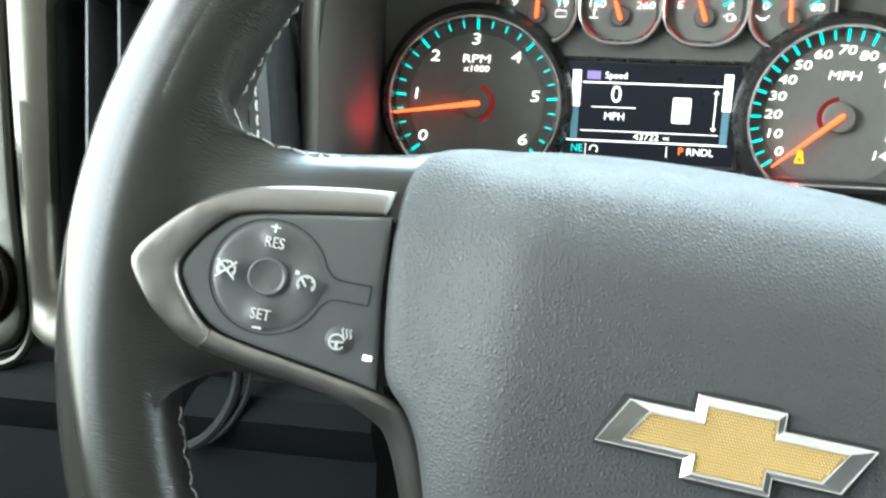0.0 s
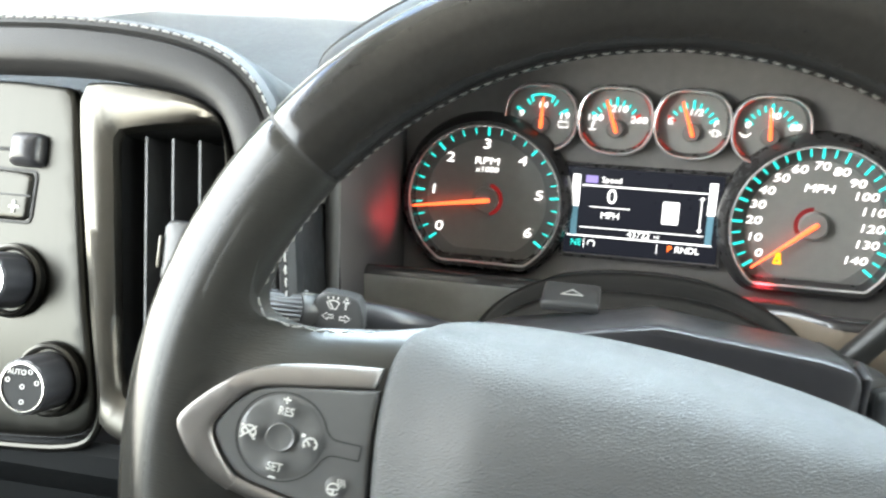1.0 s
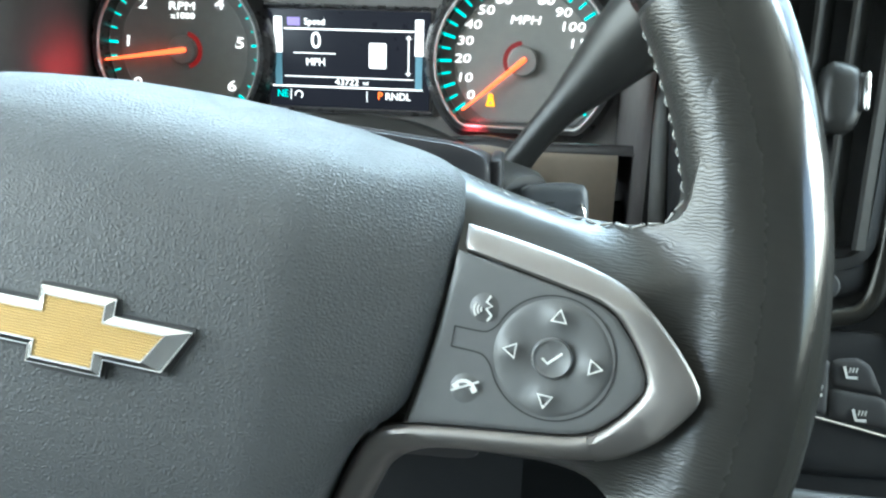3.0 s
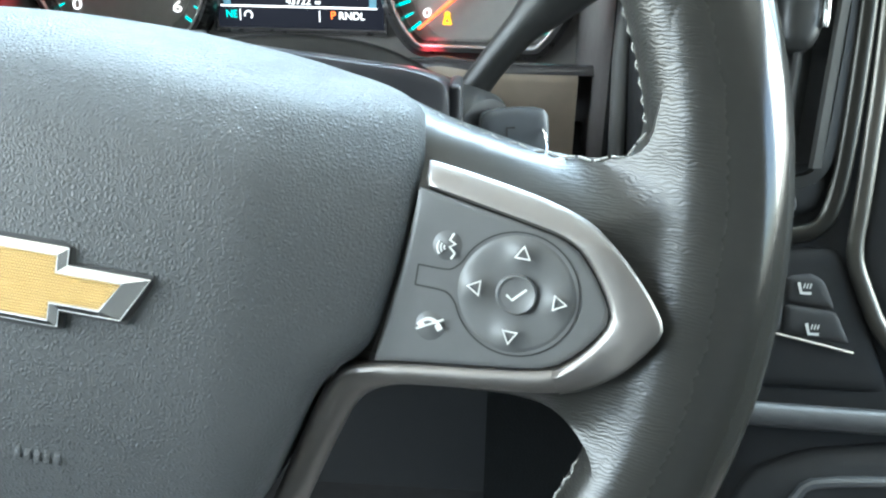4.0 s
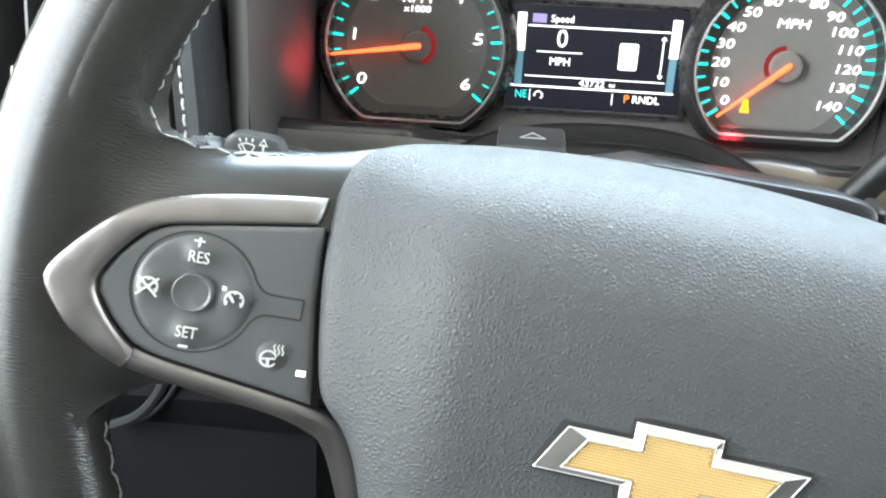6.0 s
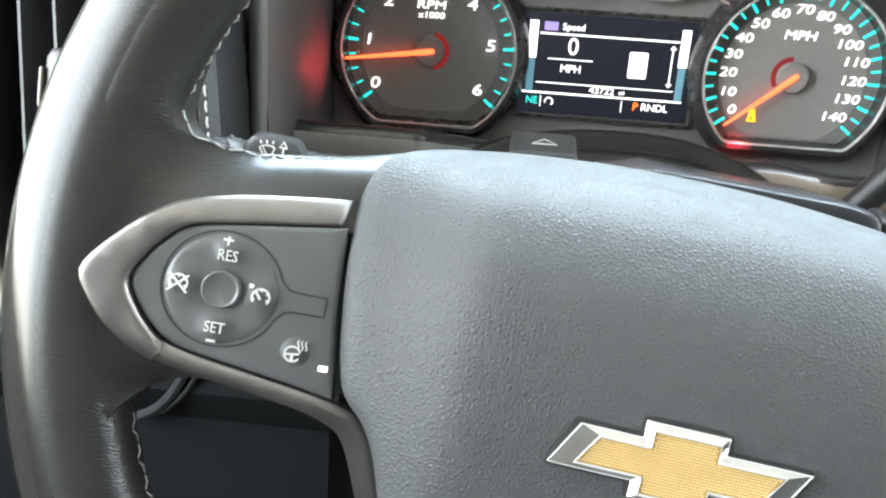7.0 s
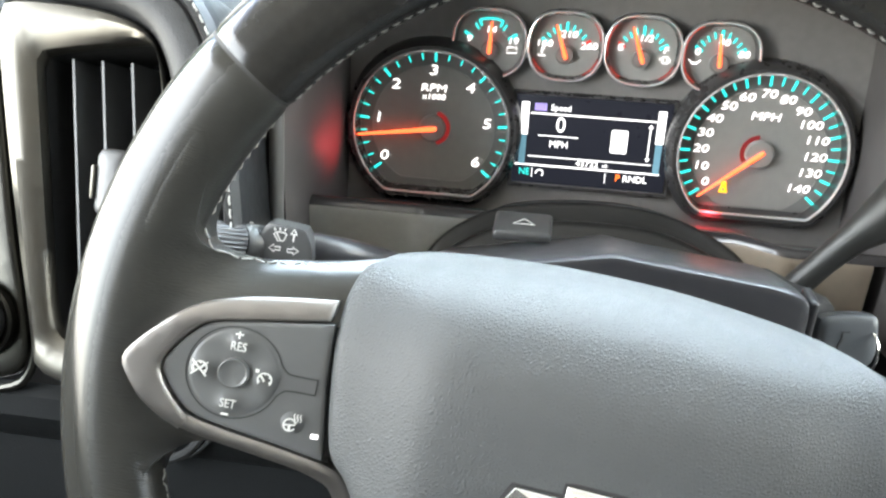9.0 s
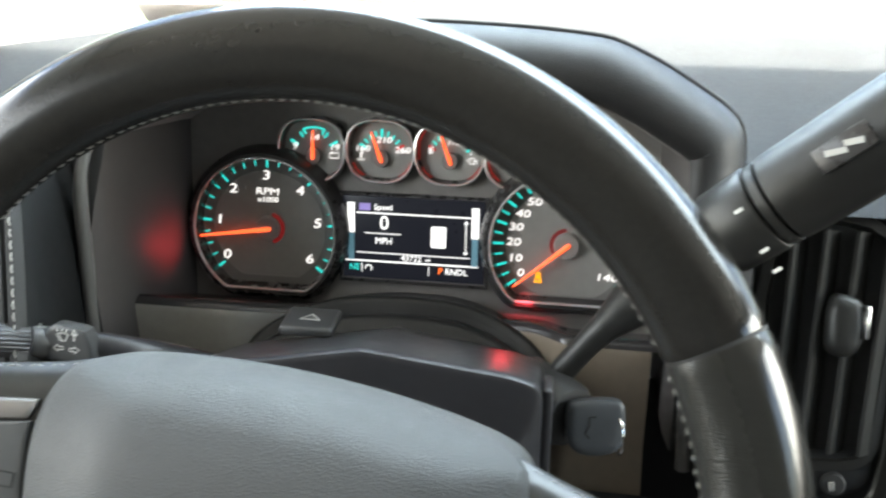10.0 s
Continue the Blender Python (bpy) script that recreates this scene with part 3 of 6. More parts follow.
        cx, cy = sx * 0.1233, -0.0056
        ringr = 0.0158
        tab = 0.0027
        keyhole = []
        if sx > 0:
            keyhole = arc(cx, cy, ringr, 200, 520, 60) + [(0.1062, cy + tab * 1.15), (0.1040, cy + tab), (0.0972, cy + tab), (0.0972, cy + tab), (0.0972, cy - tab), (0.0972, cy - tab), (0.1040, cy - tab), (0.1062, cy - tab * 1.15)]
        else:
            keyhole = arc(cx, cy, ringr, 20, 340, 60) + [(-0.1062, cy - tab * 1.15), (-0.1040, cy - tab), (-0.0958, cy - tab), (-0.0958, cy - tab), (-0.0958, cy + tab), (-0.0958, cy + tab), (-0.1040, cy + tab), (-0.1062, cy + tab * 1.15)]
        loop = smooth_loop(keyhole, 1)
        slope = Matrix.Identity(4)
        slope[2][0], slope[2][3] = 0.20 * sx, 0.0115 - 0.20 * 0.124 - 0.0084
        part("pad_groove", moved(stroke([(p.x, p.y) for p in loop], 0.0004, 0.00640, closed=True), slope), GAP, pod, "thin dark groove")

        def pad_z(x, y, d):
            r = math.hypot(x - cx, y - cy)
            bumps = sum(0.0016 * math.exp(-(((x - cx - 0.0105 * a) ** 2 + (y - cy - 0.0105 * b) ** 2) / 0.0034 ** 2)) for a, b in ((1, 0), (-1, 0), (0, 1), (0, -1)))
            return tilt(x, 0) - 0.0018 - 0.0006 * math.exp(-d / 0.0006) + bumps - 0.0003 * math.exp(-(r / 0.007) ** 2)

        part("round_pad", puff([(cx + ringr * 0.95 * math.cos(a / 30 * math.pi), cy + ringr * 0.95 * math.sin(a / 30 * math.pi)) for a in range(60)], pad_z, 0.0, 0.0016), GREY, pod, "round four-way switch pad")
        dome = [(0.0, 0.0002), (0.0040, 0.0003), (0.0047, 0.0008), (0.0051, 0.0005), (0.0053, -0.0015)]
        part("centre_button", moved(lathe(dome[::-1], 36), slope @ pose(cx, cy, 0.0073)), GREY, pod, "round centre button")
        zt = 0.0085
        if sx < 0:
            shear(text("lettering", "RES", 0.0043, cx + 0.0004, cy + 0.0094, zt, PRINT, pod, wide=0.8), slope)
            b = stroke([(cx, cy + 0.0122), (cx, cy + 0.0146)], 0.0005, zt + 0.0001)
            stroke([(cx - 0.0013, cy + 0.0137), (cx + 0.0013, cy + 0.0137)], 0.0005, zt + 0.0002, bm=b)
            part("plus_mark", moved(b, slope), PRINT, pod)
            shear(text("lettering", "SET", 0.0043, cx + 0.0004, cy - 0.0104, zt, PRINT, pod, wide=0.8), slope)
            part("minus_mark", moved(stroke([(cx - 0.0011, cy - 0.0140), (cx + 0.0013, cy - 0.0140)], 0.0006, zt + 0.0001), slope), PRINT, pod)
            for ox, cross in ((-0.0107, True), (0.0107, False)):
                b = stroke(arc(cx + ox, cy, 0.0023, -40, 220, 18), 0.0005, zt + 0.0001)
                stroke([(cx + ox, cy - 0.0006), (cx + ox + (0.0014 if cross else -0.0016), cy + 0.0016)], 0.0006, zt + 0.0001, bm=b)
                for k in range(5):
                    a = radians(-20 + 55 * k)
                    stroke([(cx + ox + 0.0016 * math.cos(a), cy + 0.0016 * math.sin(a)), (cx + ox + 0.0023 * math.cos(a), cy + 0.0023 * math.sin(a))], 0.0005, zt + 0.0002, bm=b)
                if cross:
                    stroke([(cx + ox - 0.0025, cy + 0.0024), (cx + ox + 0.0025, cy - 0.0024)], 0.0005, zt + 0.0003, bm=b)
                    stroke([(cx + ox - 0.0025, cy - 0.0024), (cx + ox + 0.0025, cy + 0.0024)], 0.0005, zt + 0.0004, bm=b)
                else:
                    stroke([(cx + ox - 0.0033, cy + 0.0033), (cx + ox - 0.0024, cy + 0.0024)], 0.0006, zt + 0.0003, bm=b)
                    stroke([(cx + ox - 0.0033, cy + 0.0024), (cx + ox - 0.0024, cy + 0.0024), (cx + ox - 0.0024, cy + 0.0033)], 0.0005, zt + 0.0004, bm=b)
                part("cruise_symbol", moved(b, slope), PRINT, pod)
            hx, hy = -0.1014, -0.0190
            part("heat_button", puff([(hx + 0.0052 * math.cos(a / 18 * math.pi), hy + 0.0052 * math.sin(a / 18 * math.pi)) for a in range(36)],
                                     lambda x, y, d: tilt(x, 0) - 0.0024 + 0.0015 * (1 - math.exp(-(d / 0.0030) ** 2)), 0.0, 0.0008), GREY, pod, "round heated-wheel button")
            b = stroke(arc(hx - 0.0005, hy - 0.0005, 0.0026, 20, 330, 20), 0.0006, 0.0079)
            stroke([(hx - 0.0030, hy - 0.0008), (hx + 0.0018, hy - 0.0002)], 0.0006, 0.0080, bm=b)
            stroke([(hx - 0.0005, hy - 0.0006), (hx - 0.0004, hy - 0.0028)], 0.0010, 0.0081, bm=b)
            for k in range(3):
                stroke([(hx + 0.0010 + 0.0013 * k + 0.0004 * math.sin(q * 1.6), hy + 0.0012 + 0.00085 * q) for q in range(5)], 0.00045, 0.0079, bm=b)
            part("heat_symbol", moved(b, slope @ pose(hx, hy, 0) @ Matrix.Diagonal((0.8, 0.8, 1, 1)) @ pose(-hx, -hy, 0)), PRINT, pod)
            part("indicator_lamp", moved(box(-0.0945, -0.0920, -0.0232, -0.0216, 0.004, 0.0066, 0.0002), slope), WHITE, pod, "small lit white indicator")
        else:
            for a, b in ((1, 0), (-1, 0), (0, 1), (0, -1)):
                px, py, s = cx + 0.0106 * a, cy + 0.0106 * b, 0.0019
                ang = math.atan2(b, a)
                tri = [(px + s * q * math.cos(ang + w), py + s * q * math.sin(ang + w)) for w, q in ((0, 1.0), (2.15, 1.15), (-2.15, 1.15))]
                part("arrow_mark", moved(stroke(tri, 0.00065, zt + 0.0001, closed=True), slope), PRINT, pod)
            part("tick_mark", moved(stroke([(cx - 0.0024, cy - 0.0004), (cx - 0.0008, cy - 0.0015), (cx + 0.0024, cy + 0.0018)], 0.0006, 0.0078), slope), PRINT, pod)
            for hx, hy, kind in ((0.1040, 0.0034, "voice"), (0.1028, -0.0182, "phone")):
                part(kind + "_button", puff([(hx + 0.0050 * math.cos(a / 18 * math.pi), hy + 0.0050 * math.sin(a / 18 * math.pi)) for a in range(36)],
                                            lambda x, y, d: tilt(x, 0) - 0.0024 + 0.0015 * (1 - math.exp(-(d / 0.0030) ** 2)), 0.0, 0.0008), GREY, pod, "round raised button")
                if kind == "voice":
                    b = stroke([(hx + 0.0012, hy + 0.0034), (hx + 0.0004, hy + 0.0016), (hx + 0.0020, hy + 0.0008), (hx + 0.0006, hy - 0.0002), (hx + 0.0022, hy - 0.0016), (hx + 0.0014, hy - 0.0032)], 0.0006, 0.0076)
                    for k in range(3):
                        stroke(arc(hx + 0.0002, hy - 0.0004, 0.0010 + 0.0009 * k, 150, 225, 6), 0.00045, 0.0077, bm=b)
                else:
                    b = stroke(arc(hx, hy - 0.0010, 0.0030, 25, 155, 10), 0.0009, 0.0076)
                    stroke([(hx - 0.0030, hy + 0.0008), (hx - 0.0018, hy - 0.0002)], 0.0016, 0.0077, bm=b)
                    stroke([(hx + 0.0030, hy + 0.0008), (hx + 0.0018, hy - 0.0002)], 0.0016, 0.0077, bm=b)
                    stroke([(hx - 0.0034, hy - 0.0012), (hx + 0.0034, hy + 0.0026)], 0.0005, 0.0078, bm=b)
                part(kind + "_symbol", moved(b, slope), PRINT, pod)

    # airbag cover
    half = [(0, 51), (22, 50.6), (42, 49), (62, 46.8), (79, 43.6), (89.2, 39.2), (94.4, 31.5), (94.8, 21), (93.1, 4), (88.9, -24), (85.5, -30), (79.5, -34.5), (74.5, -43), (70, -58), (62, -84), (46, -98), (22, -101)]
    outline = [(x / 1000, y / 1000) for x, y in half] + [(-x / 1000, y / 1000) for x, y in reversed(half[1:])]
    soft = lambda v, w: w * math.log1p(math.exp(max(-30, min(30, v / w))))

    def bag_z(x, y, d):
        z = 0.0187 - 0.70 * soft(y - 0.016, 0.0068) - 0.40 * soft(abs(x) - 0.056, 0.0030) + 0.16 * soft(abs(x) - 0.077, 0.0035) - 0.10 * soft(-y - 0.05, 0.01)
        z += 0.0015 * (1 - (x / 0.09) ** 2) - 1.2 * min(0.0, y + 0.005) ** 2
        f = max(0, min(1, (y - 0.020) / 0.018))
        g = f * max(0, min(1, (0.088 - abs(x)) / 0.022))
        return z - (0.006 + 0.021 * g) * math.exp(-d / (0.0014 + 0.0038 * g))

    part("airbag_cover", puff(smooth_loop(outline, 2), bag_z, -0.038, 0.0026, rims=(0.0006, 0.0015, 0.003, 0.0055)), BAG, wheel, "grained dark grey airbag cover")
    part("hub_back", puff(smooth_loop([(p[0] * 0.97, p[1] * 0.97 - 0.001) for p in outline], 1), lambda x, y, d: -0.012 - 1.2 * max(0.0, y - 0.022), -0.05, 0.006, rims=(0.001,)), GAP, wheel, "black rear housing of the hub")

    # emblem: a plain cross-shaped badge
    ox, oy = 0.0020, -0.0217
    def badge(w, h, c, e, cut):
        pts = [(-w + cut, h), (-c, h), (-c, e), (c + 0.0008, e), (c + 0.0008, h), (w, h), (w - cut, -h), (c, -h), (c, -e), (-c - 0.0008, -e), (-c - 0.0008, -h), (-w, -h)]
        return [(ox + x, oy + y) for x, y in pts]
    outer_b, inner_b = badge(0.0322, 0.0058, 0.0100, 0.0102, 0.0064), badge(0.0256, 0.0039, 0.0079, 0.0083, 0.0050)
    surf = 0.0204
    emblem = part("emblem", puff(badge(0.0336, 0.0067, 0.0108, 0.0113, 0.0066), lambda x, y, d: surf - 0.0001, 0.012, 0.004, rims=(0.0004,)), GAP, wheel, "badge in a dark recess of the cover")
    la, lb = [V(x, y, surf - 0.001) for x, y in outer_b], [V(x, y, surf + 0.0024) for x, y in inner_b]
    mid = [V(x, y, surf + 0.0010) for x, y in outer_b]
    b = loft([la, mid, lb])
    part("badge_frame", b, BADGE, emblem, "polished chrome badge frame", angle=10)
    part("badge_line", stroke(inner_b, 0.0005, surf + 0.0027, closed=True), RING, emblem, "thin bright line round the insert")
    part("badge_edge", stroke([(ox + (x - ox) * 0.992, oy + (y - oy) * 0.965) for x, y in outer_b], 0.00028, surf + 0.0013, closed=True, thick=0.0006), RING, emblem, "bright outer edge of the badge")
    gold = bmesh.new()
    gold.faces.new([gold.verts.new(V(x, y, surf + 0.0021)) for x, y in badge(0.0256, 0.0040, 0.0079, 0.0084, 0.0050)])
    part("badge_insert", gold, OLDGOLD, emblem, "gold textured insert")
    small = np.array(badge(0.0248, 0.0033, 0.0072, 0.0077, 0.0046))
    grid = np.array([(ox + 0.00074 * i + (0.00037 if j % 2 else 0.0), oy + 0.00074 * j) for j in range(-11, 12) for i in range(-35, 36)])
    verts, faces = [], []
    for x, y in grid[inside(grid, small)]:
        i, q = len(verts), 0.00033
        verts += [(x - q, y - q, surf + 0.002), (x + q, y - q, surf + 0.002), (x + q, y + q, surf + 0.002), (x - q, y + q, surf + 0.002), (x, y, surf + 0.0026)]
        faces += [(i, i + 1, i + 4), (i + 1, i + 2, i + 4), (i + 2, i + 3, i + 4), (i + 3, i, i + 4)]
    beads = bpy.data.meshes.new("bead_grid")
    beads.from_pydata(verts, [], faces)
    link("bead_grid", beads, GOLD, emblem, "fine gold beads across the insert", smooth=False)
    # moulded marks low on the cover that cannot be read
    for k in range(5):
        x, top = 0.0005 + k * 0.0027, bag_z(0, -0.069, 0.05) + 0.0004
        part("moulded_bar", box(x, x + 0.0018, -0.0705, -0.0672, top - 0.004, top, 0.0002), BAG, wheel, "small moulded bar on the cover")
    return wheel


build_wheel()


# ---- instrument cluster ----
def dial_loop(cx, cy, r, flat, n=150):
    """A circle cut flat below, its two lower corners rounded."""
    a = math.asin(flat / r)
    pts = [V(r * math.cos(a + (math.pi - 2 * a) * k / 90), r * math.sin(a + (math.pi - 2 * a) * k / 90), 0) for k in range(91)]
    half = r * math.cos(a)
    pts += [V(-half + 2 * half * k / 12, flat, 0) for k in range(1, 12)]
    loop = resample(smooth_loop(resample(pts, 0.0035), 3), 2 * math.pi * r / n)
    return [(cx + p.x, cy + p.y) for p in loop]


def gauge_loop(cx, cy, hw, hh, n=64):
    pts = []
    for k in range(n):
        a = 2 * math.pi * k / n
        c, s = math.cos(a), math.sin(a)
        x, y = hw * math.copysign(abs(c) ** 0.62, c), hh * math.copysign(abs(s) ** 0.62, s)
        if y < 0:
            x *= 1 - 0.24 * (-y / hh) ** 2
        else:
            x *= 1 - 0.16 * (y / hh) ** 2
        pts.append((cx + x, cy + y))
    return pts


def ring_of(loop, profile):
    """Lofts a loop through (inset, height) pairs."""
    c = np.array(loop).mean(0)
    loops = []
    for inset, z in profile:
        out = []
        n = len(loop)
        for i, (x, y) in enumerate(loop):
            tx, ty = loop[(i + 1) % n][0] - loop[i - 1][0], loop[(i + 1) % n][1] - loop[i - 1][1]
            l = math.hypot(tx, ty) or 1
            nx, ny = ty / l, -tx / l
            if nx * (x - c[0]) + ny * (y - c[1]) < 0:
                nx, ny = -nx, -ny
            out.append(V(x - nx * inset, y - ny * inset, z))
        loops.append(out)
    return loft(loops)


def outside_dials(bm):
    """Takes away what the large dials' surrounds cover."""
    gone = [f for f in bm.faces if min(math.hypot(f.calc_center_median().x - x, f.calc_center_median().y - 0.0035) for x in (-0.1010, 0.1003)) < 0.0560]
    bmesh.ops.delete(bm, geom=gone, context="FACES")
    return bm


def flat_face(loop, z):
    bm = bmesh.new()
    bm.faces.new([bm.verts.new((x, y, z)) for x, y in loop])
    return bm


def needle(parent, cx, cy, tip, z, w0, w1, tail):
    d = V(tip[0] - cx, tip[1] - cy, 0)
    L = d.length
    d.normalize()
    s = V(-d.y, d.x, 0)
    o = V(cx, cy, z)
    loops = []
    for f, w in ((-tail, w0 * 0.8), (0, w0), (1, w1)):
        p = o + d * (L * f)
        loops.append([p + s * w / 2, p + V(0, 0, 0.0009), p - s * w / 2, p - V(0, 0, 0.0006)])
    return part("needle", loft(loops, caps=True), RED, parent, "glowing orange-red needle", angle=10)


def ticks(cx, cy, marks, name, parent, material=None):
    for a, r0, r1, w in marks:
        c, s = math.cos(radians(a)), math.sin(radians(a))
        part(name, stroke([(cx + r0 * c, cy + r0 * s), (cx + r1 * c, cy + r1 * s)], w, 0.0004, thick=0.0006), material or TEAL, parent, angle=10)


def build_cluster():
    cl = thing("instrument_cluster", CLUSTER, "lit truck instrument cluster with six gauges and a small screen", "instrument cluster")
    back = [(-0.190, -0.085), (0.190, -0.085), (0.180, 0.06), (0.165, 0.105), (0.120, 0.128), (-0.120, 0.128), (-0.165, 0.105), (-0.180, 0.06)]
    part("backing_panel", puff(smooth_loop(back, 2), lambda x, y, d: -0.0015, -0.012, 0.012, rims=(0.002,)), MATTE, cl, "matt backing panel, its black lifted grey to stand in for haze")

    # two large dials
    for cx, cy, kind in ((-0.1010, 0.0035, "tachometer"), (0.1003, 0.0035, "speedometer")):
        flat = -0.0405 if kind == "tachometer" else -0.0370
        loop = dial_loop(cx, cy, 0.0492, flat)
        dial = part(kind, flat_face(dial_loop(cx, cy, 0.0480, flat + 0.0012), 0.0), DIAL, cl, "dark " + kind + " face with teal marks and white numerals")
        part("dial_surround", ring_of(loop, [(-0.0080, -0.0025), (-0.0066, 0.006), (-0.0030, 0.0110), (-0.0008, 0.0110)]), GLOSSY, dial, "black flared surround")
        part("chrome_ring", ring_of(loop, [(-0.0009, 0.0106), (-0.0004, 0.0117), (0.0002, 0.0118), (0.0007, 0.0112), (0.0009, 0.0103)]), RING, dial, "narrow chrome ring")
        part("ring_wall", ring_of(loop, [(0.0009, 0.0103), (0.0018, 0.0)]), GLOSSY, dial, "dark inner wall")
        inner = dial_loop(cx, cy, 0.0392, -0.0338)
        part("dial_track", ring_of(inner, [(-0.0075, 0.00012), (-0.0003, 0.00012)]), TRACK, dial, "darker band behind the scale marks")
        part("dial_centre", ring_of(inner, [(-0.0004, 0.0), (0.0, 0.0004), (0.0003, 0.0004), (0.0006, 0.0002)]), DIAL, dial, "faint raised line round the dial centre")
        if kind == "tachometer":
            marks = []
            for k in range(25):
                a = 218 - k * 256 / 24
                big = k % 4 == 0
                marks.append((a, 0.0416 if big else 0.0430, 0.0475 if big else 0.0469, 0.0014 if big else 0.0008))
            ticks(cx, cy, marks, "scale_mark", dial)
            for n, (u, v) in enumerate(((-0.1322, -0.0170), (-0.1365, 0.0075), (-0.1257, 0.0295), (-0.1020, 0.0395), (-0.0785, 0.0300), (-0.0668, 0.0082), (-0.0728, -0.0170))):
                text("numeral", str(n), 0.0090, u, v, 0.0003, WHITE, dial, slant=0.10, wide=1.35)
            text("lettering", "RPM", 0.0066, -0.1015, 0.0285, 0.0003, WHITE, dial, slant=0.08, wide=1.35)
            text("lettering", "x1000", 0.0050, -0.1012, 0.0230, 0.0003, WHITE, dial, slant=0.08, wide=1.2)
            tip = (-0.1500, -0.0035)
        else:
            marks = []
            for k in range(29):
                a = 218 - k * 256 / 28
                big = k % 2 == 0
                marks.append((a, 0.0408 if big else 0.0419, 0.0476 if big else 0.0470, 0.0015 if big else 0.0011))
            ticks(cx, cy, marks, "scale_mark", dial)
            spots = ((0.0712, -0.0168), (0.0672, -0.0070), (0.0658, 0.0037), (0.0670, 0.0137), (0.0713, 0.0227), (0.0784, 0.0308), (0.0881, 0.0368), (0.1004, 0.0396),
                     (0.1117, 0.0368), (0.1216, 0.0305), (0.1272, 0.0228), (0.1325, 0.0137), (0.1330, 0.0035), (0.1318, -0.0065), (0.1268, -0.0168))
            for n, (u, v) in enumerate(spots):
                text("numeral", str(10 * n), 0.0071, u, v, 0.0003, WHITE, dial, slant=0.10, wide=1.38)
            text("lettering", "MPH", 0.0070, 0.1008, 0.0258, 0.0003, WHITE, dial, slant=0.12, wide=1.25)
            b = stroke([(0.0808, -0.0222), (0.0850, -0.0222), (0.0838, -0.0190), (0.0820, -0.0190)], 0.0016, 0.0005, closed=True)
            stroke(arc(0.0829, -0.0172, 0.0012, 0, 360, 10)[:-1], 0.0010, 0.0005, closed=True, bm=b)
            part("warning_symbol", b, AMBER, dial, "amber seat belt warning light")
            tip = (0.0672, -0.0250)
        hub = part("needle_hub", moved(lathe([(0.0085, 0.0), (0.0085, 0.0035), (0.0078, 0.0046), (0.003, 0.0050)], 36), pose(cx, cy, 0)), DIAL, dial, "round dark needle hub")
        # emissive arc paints the needle light's red glow beside the hub
        part("hub_glow", stroke(arc(cx, cy, 0.0098, *((-75, 75) if kind == "tachometer" else (95, 215)), 24), 0.0026, 0.0006), REDGLOW, hub, "red glow of the needle light, painted beside the hub")
        needle(hub, cx, cy, tip, 0.0058, 0.0030, 0.0014, 0.06)

    # four small gauges
    specs = ((-0.0680, 0.0590, 0.0545, ("9", "14", "19"), (-0.0674, 0.0716), "volt gauge"), (-0.0222, 0.0598, 0.0545, ("160", "210", "260"), (-0.0285, 0.0720), "coolant gauge"),
             (0.0233, 0.0602, 0.0550, ("E", "1/2", "F"), (0.0165, 0.0735), "fuel gauge"), (0.0684, 0.0592, 0.0555, ("0", "40", "80"), (0.0670, 0.0722), "oil gauge"))
    for i, (cx, cy, hy, nums, tip, kind) in enumerate(specs):
        loop = gauge_loop(cx, cy, 0.0222, 0.0200)
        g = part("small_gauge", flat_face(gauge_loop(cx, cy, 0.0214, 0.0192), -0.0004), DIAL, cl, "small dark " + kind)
        part("gauge_surround", outside_dials(ring_of(loop, [(-0.0012, -0.002), (-0.0010, 0.003), (-0.0008, 0.0068)])), GLOSSY, g, "black surround")
        part("chrome_ring", outside_dials(ring_of(loop, [(-0.0010, 0.0066), (-0.0005, 0.0075), (0.0001, 0.0077), (0.0006, 0.0072), (0.0008, 0.0064)])), RING, g, "narrow chrome ring")
        part("inner_ring", outside_dials(ring_of(loop, [(0.0008, 0.0064), (0.0020, -0.0004)])), GLOSSY, g, "dark inner wall")
        inset = gauge_loop(cx, cy, 0.0208, 0.0186)
        # emissive strokes paint the needle light's red reflections on the walls
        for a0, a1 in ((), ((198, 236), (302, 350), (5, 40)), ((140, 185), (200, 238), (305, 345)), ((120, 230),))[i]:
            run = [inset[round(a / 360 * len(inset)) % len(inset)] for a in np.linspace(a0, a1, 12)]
            part("painted_red_reflection", stroke(run, 0.0009, 0.0022), REDRING, g, "thin red light along the inner wall")
        marks = []
        for k in range(9):
            a = 148 - k * 116 / 8
            big = k in (0, 4, 8)
            r1 = 0.0196 - 0.0022 * abs(math.sin(radians(2 * a)))
            marks.append((a, r1 - (0.0058 if big else 0.0040), r1 - 0.0004, 0.0016 if big else 0.0010))
        if i == 0:
            marks = [(148, 0.0128, 0.0188, 0.0016), (122, 0.0140, 0.0180, 0.0010), (58, 0.0140, 0.0180, 0.0010), (32, 0.0128, 0.0188, 0.0016), (112, 0.0150, 0.0186, 0.0012), (68, 0.0150, 0.0186, 0.0012)]
        red = [m for k, m in enumerate(marks) if (i == 1 and k == 8) or (i == 2 and k == 0)]
        ticks(cx, hy, [m for m in marks if m not in red], "scale_mark", g)
        if red:
            ticks(cx, hy, red, "red_mark", g, REDRING)
        if i == 0:
            part("scale_arc", stroke(arc(cx, hy, 0.0186, 66, 114, 14), 0.0011, 0.0004), TEAL, g)
